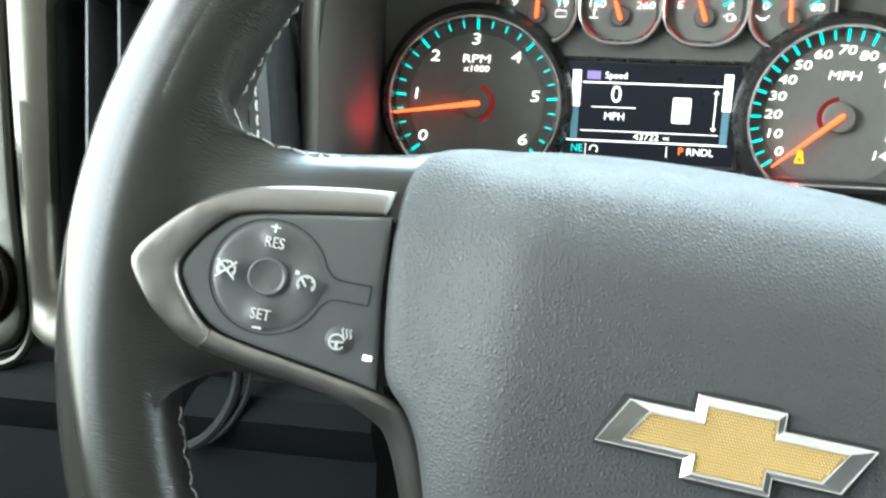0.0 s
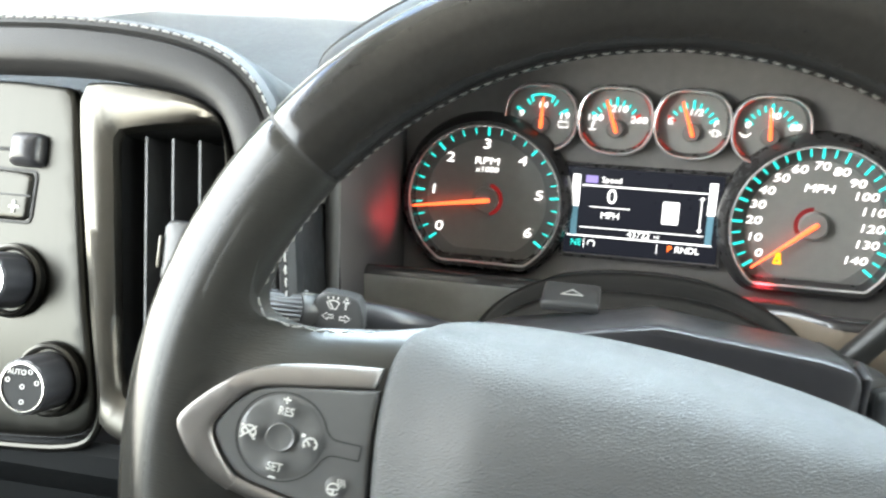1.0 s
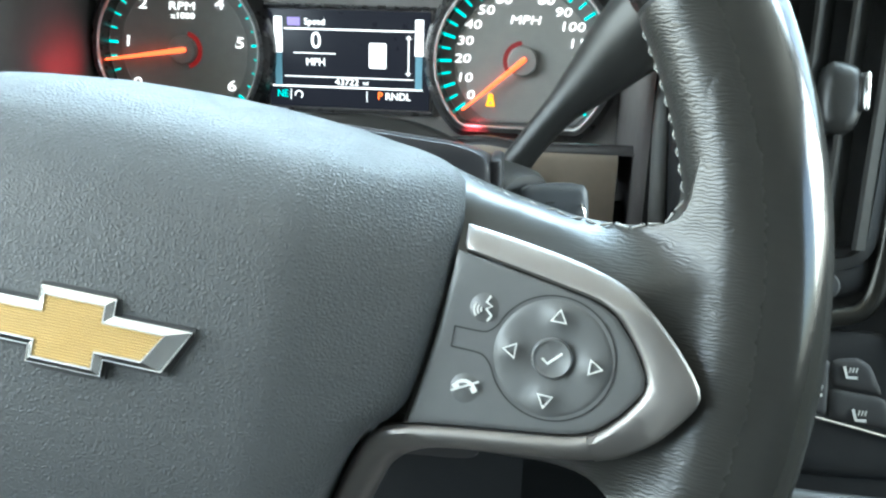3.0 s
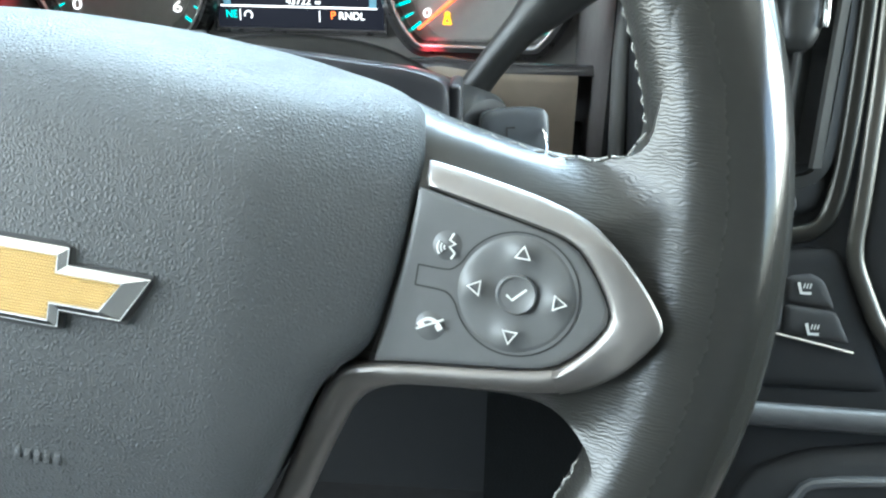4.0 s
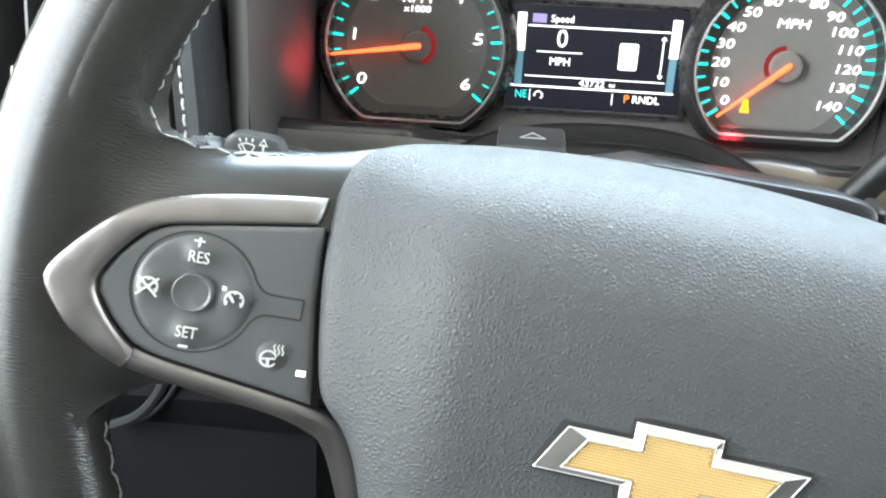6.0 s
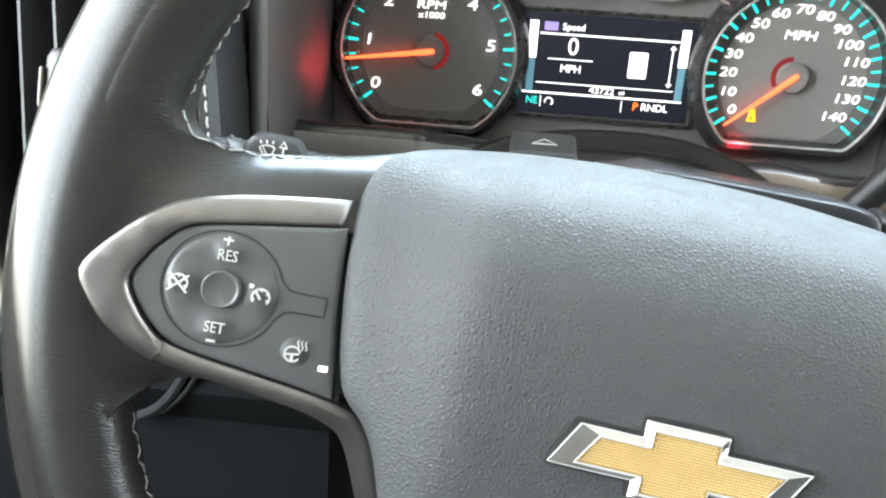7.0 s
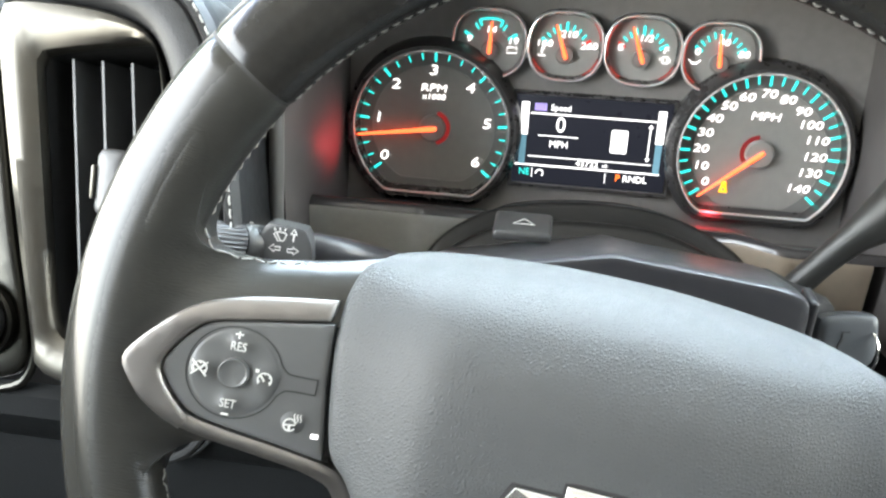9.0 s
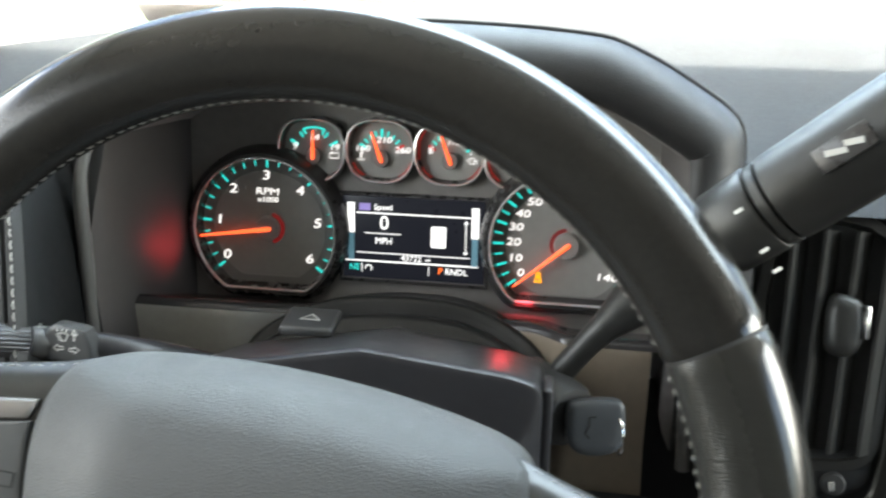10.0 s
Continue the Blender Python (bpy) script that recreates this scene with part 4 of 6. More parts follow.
        for tx, (dx, dy) in zip(nums, ((-0.0130, 0.0060), (0.0015 if i else 0.0, 0.0120), (0.0138, 0.0058))):
            text("numeral", tx, 0.0056, cx + dx, hy + dy, 0.0003, WHITE, g, slant=0.1, wide=1.25)
        # symbols
        if i == 0:
            b = stroke([(cx + 0.0105, hy - 0.0012), (cx + 0.0165, hy - 0.0012), (cx + 0.0165, hy + 0.0022), (cx + 0.0105, hy + 0.0022)], 0.0005, 0.0004, closed=True)
            stroke([(cx + 0.0118, hy + 0.0024), (cx + 0.0128, hy + 0.0024)], 0.0008, 0.0004, bm=b)
        elif i == 1:
            b = stroke([(cx - 0.0140, hy + 0.0036), (cx - 0.0140, hy + 0.0000)], 0.0008, 0.0004)
            stroke([(cx - 0.0165, hy - 0.0012), (cx - 0.0115, hy - 0.0012)], 0.0006, 0.0004, bm=b)
            stroke([(cx - 0.0140, hy + 0.0030), (cx - 0.0122, hy + 0.0030)], 0.0004, 0.0004, bm=b)
        elif i == 2:
            b = stroke([(cx + 0.0125, hy - 0.0016), (cx + 0.0125, hy + 0.0020), (cx + 0.0155, hy + 0.0020), (cx + 0.0155, hy - 0.0016)], 0.0006, 0.0004, closed=True)
            stroke([(cx + 0.0105, hy + 0.0004), (cx + 0.0114, hy + 0.0010)], 0.0008, 0.0004, bm=b)
            stroke([(cx + 0.0160, hy + 0.0010), (cx + 0.0170, hy + 0.0004), (cx + 0.0170, hy - 0.0012)], 0.0005, 0.0004, bm=b)
        else:
            b = stroke([(cx - 0.0175, hy + 0.0012), (cx - 0.0155, hy - 0.0006), (cx - 0.0125, hy - 0.0006), (cx - 0.0105, hy + 0.0012)], 0.0006, 0.0004)
            stroke([(cx - 0.0155, hy - 0.0010), (cx - 0.0125, hy - 0.0010)], 0.0008, 0.0004, bm=b)
        part("gauge_symbol", b, WHITE, g)
        hub = part("needle_hub", moved(lathe([(0.0056, 0.0), (0.0056, 0.0026), (0.0050, 0.0034), (0.002, 0.0036)], 28), pose(cx, hy, 0)), MATTE, g, "round black needle hub")
        needle(hub, cx, hy, tip, 0.0043, 0.0025, 0.0011, 0.12)

    # screen
    scr = part("screen", box(-0.0490, 0.0468, -0.0272, 0.0290, -0.004, 0.0, 0.0008), SCREEN, cl, "black display with white readouts")
    part("screen_frame", ring_of([(-0.0510, -0.0295), (0.0490, -0.0295), (0.0490, 0.0312), (-0.0510, 0.0312)], [(-0.0008, 0.0), (0.0, 0.0022), (0.0008, 0.0022), (0.0018, 0.0)]), GLOSSY, scr, "thin black frame", angle=10)
    for x0, x1 in ((-0.0456, -0.0408), (0.0382, 0.0430)):
        part("white_bar", box(x0, x1, 0.004, 0.0245, 0.0, 0.0004, 0), LCDWHITE, scr)
        part("blue_bar", box(x0 + 0.0004, x1 - 0.0004, -0.0150, 0.0035, 0.0, 0.0004, 0), LCDBLUE, scr)
    for y, w in ((0.0178, 0.0008), (-0.0095, 0.0005), (-0.0152, 0.0009)):
        part("line", box(-0.0395 if y > -0.012 else -0.0470, 0.0375 if y > -0.012 else 0.0430, y - w / 2, y + w / 2, 0.0, 0.0003, 0), LCDWHITE, scr)
    part("line", box(-0.0340, -0.0090, 0.0038, 0.0043, 0.0, 0.0003, 0), LCDWHITE, scr)
    part("violet_icon", box(-0.0375, -0.0300, 0.0195, 0.0242, 0.0, 0.0003, 0), mat("lcd_violet", (0.25, 0.2, 0.5), 0.4, emit=(0.32, 0.25, 0.6), power=0.05), scr)
    text("lettering", "Speed", 0.0052, -0.0212, 0.0218, 0.0002, LCDWHITE, scr)
    text("lettering", "0", 0.0135, -0.0205, 0.0110, 0.0002, LCDWHITE, scr, wide=0.95)
    text("lettering", "MPH", 0.0062, -0.0208, -0.0012, 0.0002, LCDWHITE, scr, wide=0.95)
    text("lettering", "43722", 0.0052, -0.0020, -0.0122, 0.0002, LCDWHITE, scr, wide=1.1)
    text("lettering", "mi", 0.0034, 0.0092, -0.0124, 0.0002, LCDWHITE, scr)
    text("lettering", "NE", 0.0060, -0.0410, -0.0200, 0.0002, TEAL, scr, wide=0.9)
    part("line", box(-0.0362, -0.0358, -0.0232, -0.0170, 0.0, 0.0003, 0), LCDWHITE, scr)
    part("cruise_symbol", stroke(arc(-0.0312, -0.0202, 0.0022, -50, 200, 12), 0.0006, 0.0003), LCDWHITE, scr)
    part("line", box(0.0098, 0.0102, -0.0232, -0.0170, 0.0, 0.0003, 0), LCDWHITE, scr)
    text("lettering", "P", 0.0062, 0.0178, -0.0196, 0.0002, mat("lcd_orange", (0.7, 0.15, 0.03), 0.4, emit=(1.0, 0.16, 0.02), power=0.12), scr)
    text("lettering", "RNDL", 0.0058, 0.0285, -0.0197, 0.0002, LCDWHITE, scr, wide=1.0)
    part("white_panel", puff(rrect(0.0112, 0.0213, -0.0036, 0.0108, 0.0009), lambda x, y, d: 0.0003, 0.0, 0.0008, rims=(0.0003,)), LCDWHITE, scr, "plain white pictogram panel")
    b = stroke([(0.0345, -0.0068), (0.0345, 0.0150)], 0.0006, 0.0003)
    stroke([(0.0332, 0.0135), (0.0345, 0.0152), (0.0358, 0.0135)], 0.0007, 0.0004, bm=b)
    stroke([(0.0332, -0.0055), (0.0345, -0.0072), (0.0358, -0.0055)], 0.0007, 0.0004, bm=b)
    part("scroll_arrow", b, LCDWHITE, scr)
    return cl


build_cluster()


# ---- dashboard ----
def build_dash_top():
    nx, ny = 120, 60
    bm = bmesh.new()
    rows = []
    for j in range(ny + 1):
        y = -0.12 + 0.84 * j / ny
        row = []
        for i in range(nx + 1):
            x = -0.60 + 2.05 * i / nx
            z = 1.022 + 0.055 * y
            edge = max(0, -0.06 - y)
            z -= 6 * edge * edge
            row.append(bm.verts.new((x, y, z)))
        rows.append(row)
    front = lambda x: 0.68 - 0.43 * min(1.2, abs(x - 0.42) / 0.9) ** 3
    for row in rows:
        for v in row:
            if v.co.y > 0.1:
                v.co.y = 0.1 + (v.co.y - 0.1) * (front(v.co.x) - 0.1) / 0.62
                v.co.z = 1.022 + 0.055 * v.co.y
    for a, b in zip(rows, rows[1:]):
        for i in range(nx):
            mid = (a[i].co + b[i + 1].co) / 2
            if abs(mid.x) < 0.190 and mid.y < 0.13 or mid.x > 0.190 and mid.y < -0.086:
                continue
            bm.faces.new((a[i], a[i + 1], b[i + 1], b[i]))
    bmesh.ops.delete(bm, geom=[v for v in bm.verts if not v.link_faces], context="VERTS")
    top = tagged(part("dashboard_top", bm, DASHPAD, None), "grey-black grained vinyl dashboard top below the windscreen", "dashboard", kind="structure")
    xs = [-0.60 + 2.05 * k / 60 for k in range(61)]
    cowl = loft([[V(x, front(x) + d, 1.022 + 0.055 * front(x) + h) for x in xs] for d, h in ((-0.004, -0.03), (-0.002, -0.001), (0.004, 0.003), (0.035, -0.004), (0.11, -0.012))] + [[V(x, 0.80, 1.00) for x in xs]], closed=False)
    tagged(part("cowl", cowl, COWL, None), "black plastic cowl strip along the foot of the windscreen", "cowl", kind="structure")
    return top


build_dash_top()


def build_hood():
    """The binnacle: a padded brow over the cluster, flat across the middle, with side legs."""
    half = [(0.0, 1.0995), (0.067, 1.0975), (0.112, 1.0935), (0.124, 1.0905), (0.146, 1.080), (0.165, 1.0685), (0.183, 1.0570), (0.1915, 1.046), (0.1935, 1.02), (0.1940, 0.97), (0.1940, 0.88)]
    brow = [(-x, z) for x, z in reversed(half[1:])] + half
    brow = resample(smooth_loop([Vector(p) for p in brow], 2, closed=False), 0.006, closed=False)

    def loop(inset, y_top, y_foot, drop=0.0):
        out = []
        for i, p in enumerate(brow):
            t = (brow[min(i + 1, len(brow) - 1)] - brow[max(i - 1, 0)]).normalized()
            f = max(0.0, min(1.0, (p.y - 0.97) / 0.075))
            f = f * f * (3 - 2 * f)
            out.append(V(p.x + t.y * inset, y_foot + (y_top - y_foot) * f, p.y - t.x * inset - drop * f))
        return out

    hood = thing("cluster_hood", pose(0, 0, 0), "black padded hood arching over the instrument cluster", "dashboard")
    rows = [(-0.006, 0.26, 0.10, 0.052), (-0.004, 0.10, 0.05, 0.026), (-0.001, -0.02, 0.0, 0.008), (0.0, -0.056, -0.035, 0.0015), (0.0012, -0.0630, -0.055, 0.0), (0.0040, -0.0730, -0.078, 0.0), (0.0090, -0.0820, -0.096, 0.0),
            (0.0160, -0.0875, -0.107, 0.0), (0.0225, -0.0895, -0.111, 0.0), (0.0280, -0.0890, -0.112, 0.0), (0.0315, -0.0840, -0.113, 0.0)]
    part("hood_pad", loft([loop(*r) for r in rows], closed=False), HOODPAD, hood, "black padded vinyl hood", angle=60)
    part("hood_seam", tube(loop(0.0006, -0.0590, -0.045), 0.0013, 8, up=(0, 1, 0)), GAP, hood, "dark seam along the hood's outer edge")
    inner = [loop(0.0315, -0.0840, -0.113), loop(0.0340, -0.070, -0.095), loop(0.0375, 0.0, -0.006, 0.004), loop(0.042, 0.06, 0.05, 0.010)]
    turn = [i for i, p in enumerate(brow) if p.y > 1.060]
    for name, lo, hi, material, label in (("side_lining", 0, turn[0] + 1, SIDE, "black side wall beside the dials"), ("hood_lining", turn[0], turn[-1] + 1, LINING, "satin lining under the hood, lightened in place of light"), ("side_lining", turn[-1], len(brow), SIDE, "black side wall beside the dials")):
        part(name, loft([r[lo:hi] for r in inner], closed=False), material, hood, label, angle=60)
    for sx in (1, -1):
        lip = [V(sx * (0.1665 + 0.05 * (0.95 - z)), -0.1135, z) for z in (0.87, 0.89, 0.92, 0.95, 0.98, 1.0)] + [V(sx * 0.1625, -0.112, 1.020), V(sx * 0.158, -0.106, 1.036), V(sx * 0.149, -0.098, 1.050), V(sx * 0.136, -0.090, 1.062), V(sx * 0.118, -0.082, 1.070)]
        lip = smooth_loop(lip if sx < 0 else lip[:6], 2, closed=False)
        part("hood_edge_strip", tube(lip, lambda f: 0.0040 if f < 0.55 else 0.0040 - 0.0075 * (f - 0.55), 14, up=(0, 1, 0)), STRIP, hood, "satin grey strip beside the cluster opening")
    return hood


build_hood()


def build_ledge():
    """The panel below the dials: a glossy shelf with a rounded front edge that draws back along the boot's arch."""
    led = thing("cluster_ledge", pose(0, 0, 0), "glossy black ledge over a satin grey panel below the cluster", "dashboard")

    def edge(x):
        return -0.0440 - 0.0365 * min(1.0, abs(x - 0.004) / 0.1) ** 3

    def drop(x):
        f = max(0.0, min(1.0, (x - 0.08) / 0.03))
        return 0.006 * f * f * (3 - 2 * f)

    def row(xs, back, down):
        """back: how far behind the front edge; down: how far below the shelf's slope."""
        return [V(x, edge(x) + back, 0.9318 + 0.44 * (-0.0740 - edge(x) - back) - down - drop(x)) for x in xs]

    xs = [-0.168 + 0.328 * k / 82 for k in range(83)]
    shelf = [[V(x, 0.006, 0.8985 - drop(x)) for x in xs], row(xs, 0.030, 0.0), row(xs, 0.012, 0.0)]
    shelf += [row(xs, 0.0072 * (1 - math.sin(a)), 0.0072 * (1 - math.cos(a)) + 0.0022 * math.sin(a)) for a in (0.0, 0.3, 0.6, 0.9, 1.2)]
    part("ledge", loft(shelf, closed=False), LEDGE, led, "glossy black ledge below the dials", angle=60)

    def panel(x0, x1, material, label):
        px = [x0 + (x1 - x0) * k / 16 for k in range(17)]
        rows = [row(px, 0.0007, 0.0066), row(px, 0.0001, 0.0084), row(px, 0.0, 0.011)] + [[V(x, edge(x) + y, z) for x in px] for y, z in ((0.0006, 0.900), (0.0, 0.860), (-0.025, 0.800))]
        part("lower_panel", loft(rows, closed=False), material, led, label, angle=60)

    panel(-0.168, -0.060, TAUPE, "satin grey panel round the steering column")
    # same panel as on the left; its brown paints a tan reflection
    panel(0.076, 0.152, BROWN, "lower panel beside the steering column, browned for a tan reflection")
    return led


build_ledge()


# ---- steering column ----
def build_column():
    col = thing("steering_column", pose(0, 0, 0), "black plastic steering column shroud behind the wheel", "steering column")

    def section(y, hw, zt, zb, k=0.075, cx=0.002):
        pts = []
        n = 96
        for i in range(n):
            a = 2 * math.pi * i / n
            c, s = math.cos(a), math.sin(a)
            pts.append(V(cx + hw * math.copysign(abs(c) ** k, c), y, (zt + zb) / 2 + (zt - zb) / 2 * math.copysign(abs(s) ** k, s)))
        return pts

    def roof(y, hw, zt, zb, crown):
        pts = section(y, hw, zt, zb)
        return [V(p.x, p.y, p.z - crown * (1.0 if p.x > 0 else 2.2) * (p.x / hw) ** 2 * (1 if p.z > (zt + zb) / 2 else 0)) for p in pts]

    part("upper_shroud", loft([roof(-0.066, 0.085, 0.914, 0.80, 0.018), roof(-0.085, 0.090, 0.928, 0.80, 0.014), roof(-0.115, 0.0925, 0.9405, 0.80, 0.011), roof(-0.145, 0.0935, 0.9488, 0.80, 0.010), roof(-0.1640, 0.0935, 0.9552, 0.80, 0.0115),
                               roof(-0.1674, 0.0935, 0.9556, 0.80, 0.0115), roof(-0.1690, 0.0932, 0.9550, 0.801, 0.0115), roof(-0.1698, 0.0926, 0.9536, 0.803, 0.0115), roof(-0.1702, 0.0920, 0.9518, 0.806, 0.0115), roof(-0.1735, 0.0900, 0.9370, 0.815, 0.008), roof(-0.180, 0.080, 0.918, 0.83, 0.006), roof(-0.215, 0.055, 0.908, 0.85, 0.0)], caps=True), SHROUD, col, "black plastic column shroud", angle=32)
    part("side_collar", box(0.0950, 0.1000, -0.1660, -0.1500, 0.850, 0.9405, 0.0018, 3), SHROUD, col, "narrow upright edge of the rear half")
    # arched rubber boot between dash and shroud, in stepped folds
    pts = [(-0.0990, 0.875), (-0.0960, 0.895), (-0.0850, 0.9120), (-0.0620, 0.9225), (-0.0420, 0.9268), (-0.0100, 0.9298), (0.0200, 0.9302), (0.0450, 0.9278), (0.0680, 0.9215), (0.0880, 0.9125), (0.1020, 0.895), (0.1060, 0.875)]
    arch = resample(smooth_loop([Vector(p) for p in pts], 2, closed=False), 0.004, closed=False)

    def fold(y, inset):
        out = []
        for i, p in enumerate(arch):
            t = (arch[min(i + 1, len(arch) - 1)] - arch[max(i - 1, 0)]).normalized()
            out.append(V(p.x + t.y * inset, y - 0.036 * min(1.0, abs(p.x - 0.004) / 0.1) ** 3, p.y - t.x * inset))
        return out

    part("boot", loft([fold(*r) for r in ((-0.012, 0.012), (-0.034, 0.005), (-0.042, 0.0014), (-0.0460, 0.0), (-0.0485, 0.0010), (-0.0495, 0.0034), (-0.0510, 0.0055))], closed=False), RUBBER, col, "black arched rubber boot", angle=50)
    part("boot_fold", loft([fold(*r) for r in ((-0.0510, 0.0055), (-0.0530, 0.0090), (-0.0580, 0.0080), (-0.0630, 0.0045), (-0.0660, 0.0042), (-0.0685, 0.0062), (-0.0720, 0.0120), (-0.085, 0.016))], closed=False), RUBBER, col, "inner fold of the boot", angle=50)
    part("boot_backing", box(-0.098, 0.104, -0.030, -0.026, 0.800, 0.908, 0.001), RUBBER, col, "black wall inside the boot")
    tab = part("tilt_tab", moved(box(-0.0150, 0.0150, -0.0115, 0.0115, -0.006, 0.0, 0.0022, 3), pose(-0.0355, -0.1130, 0.9435, 6, 0, 0)), PLASTIC, col, "small tab with a pale triangle")
    tri = stroke([(-0.0055, -0.0028), (0.0055, -0.0028), (0.0, 0.0024)], 0.0009, 0.0, closed=True)
    part("triangle_mark", moved(tri, pose(-0.0350, -0.1130, 0.9441, 6, 0, 0)), PRINT, tab)
    # ignition lock
    part("ignition_lock", moved(lathe([(0.013, -0.03), (0.0175, -0.025), (0.0175, 0.008), (0.0155, 0.012), (0.006, 0.0125)], 32), frame_of((0.1010, -0.132, 0.9120), (0, 0, -1), (0.75, 0.66, 0)) @ pose(0, 0, 0, 0, 0, 0)), PLASTIC, col, "round ignition lock")
    return col


build_column()


def build_key():
    key = thing("ignition_key", frame_of((0.1212, -0.1470, 0.9118), (0.96, 0.20, 0.02), (-0.03, 0.25, 1)), "black-headed car key in the ignition, with a ring", "key")
    part("key_head", puff(smooth_loop([(-0.0142, -0.0145), (0.0148, -0.0145), (0.0150, 0.010), (0.0128, 0.0142), (-0.0118, 0.0138), (-0.0146, 0.009)], 2), lambda x, y, d: 0.004 - 0.002 * math.exp(-d / 0.0012), -0.004, 0.003), KEYHEAD, key, "blue-black moulded key head")
    part("key_shaft", box(-0.004, 0.004, -0.004, 0.004, -0.03, -0.003, 0.0006), CHROME, key, "steel key shaft")
    part("key_symbol", stroke([(-0.0035, -0.005), (-0.0055, -0.002), (-0.0035, 0.002), (-0.0035, 0.006), (0.0, 0.006)], 0.0009, 0.0043), GAP, key)
    ring = [V(0.0115 + 0.0008 * math.sin(k / 24 * 2 * math.pi), -0.004 - 0.0095 * math.cos(k / 24 * 2 * math.pi), 0.0022 + 0.006 * math.sin(k / 24 * 2 * math.pi)) for k in range(24)]
    part("key_ring", tube(ring, 0.0006, 8, closed=True), CHROME, key, "bright split ring")
    return key


build_key()


def build_shifter():
    lev = thing("gear_lever", pose(0, 0, 0), "long black column gear lever with a thick ribbed handle", "gear lever")
    pts = [V(0.096, -0.119, 0.914), V(0.107, -0.119, 0.932), V(0.122, -0.119, 0.952), V(0.135, -0.119, 0.966), V(0.152, -0.122, 0.987), V(0.172, -0.133, 1.011)]
    radii = (0.0072, 0.0066, 0.0076, 0.0118, 0.0168, 0.0188)
    part("stem", tube(smooth_loop(pts, 2, closed=False), lambda f: float(np.interp(f * 5, range(6), radii)), 20), LEVER, lev, "black flared lever stem")
    p0, p1 = V(0.172, -0.133, 1.011), V(0.318, -0.178, 1.148)
    d = p1 - p0
    at = lambda f: p0 + d * f
    part("collar", tube([at(f) for f in (0.0, 0.006, 0.012, 0.115, 0.121, 0.125)], lambda f: (0.0178, 0.0198, 0.0204, 0.0210, 0.0206, 0.0186)[int(round(f * 5))], 32), LEVER, lev, "ringed collar")
    part("neck_ring", tube([at(f) for f in (0.128, 0.131, 0.150, 0.153)], lambda f: (0.0186, 0.0203, 0.0203, 0.0186)[int(round(f * 3))], 32), LEVER, lev, "narrow stepped ring below the handle")
    part("handle", tube([at(f) for f in (0.156, 0.160, 0.20, 0.45, 0.70, 0.90, 0.97, 1.0)], lambda f: (0.0188, 0.0207, 0.0211, 0.0214, 0.0214, 0.0205, 0.018, 0.012)[int(round(f * 7))], 32), LEVER, lev, "thick black handle")
    button = box(-0.0055, 0.0055, -0.012, 0.012, 0.0, 0.0022, 0.0008)
    side = d.normalized()
    out = V(-0.50, -0.83, 0.24)
    out = (out - side * out.dot(side)).normalized()
    fm = frame_of(at(0.335) + out * 0.0205, side.cross(out).normalized(), side)
    part("handle_button", moved(button, fm), GLOSSY, lev, "rocker button with a pale mark")
    part("button_mark", moved(stroke([(0.0016, 0.008), (-0.0012, 0.001), (0.0014, 0.0005), (-0.0016, -0.0075)], 0.0026, 0.0027), fm), PRINT, lev)
    marks = bmesh.new()
    for k in range(4):
        f2 = frame_of(at(0.10) + V(-0.55, -0.80, 0.25).normalized() * 0.0204 + V(0.006, -0.002, -0.008) * k, side.cross(V(-0.55, -0.80, 0.25)).normalized(), side)
        b = stroke([(0, -0.002), (0.0, 0.002)], 0.0016, 0.0006)
        me = bpy.data.meshes.new("t")
        moved(b, f2).to_mesh(me)
        b.free()
        marks.from_mesh(me)
        bpy.data.meshes.remove(me)
    part("ring_marks", marks, PRINT, lev, "pale marks on the ring")
    return lev


build_shifter()


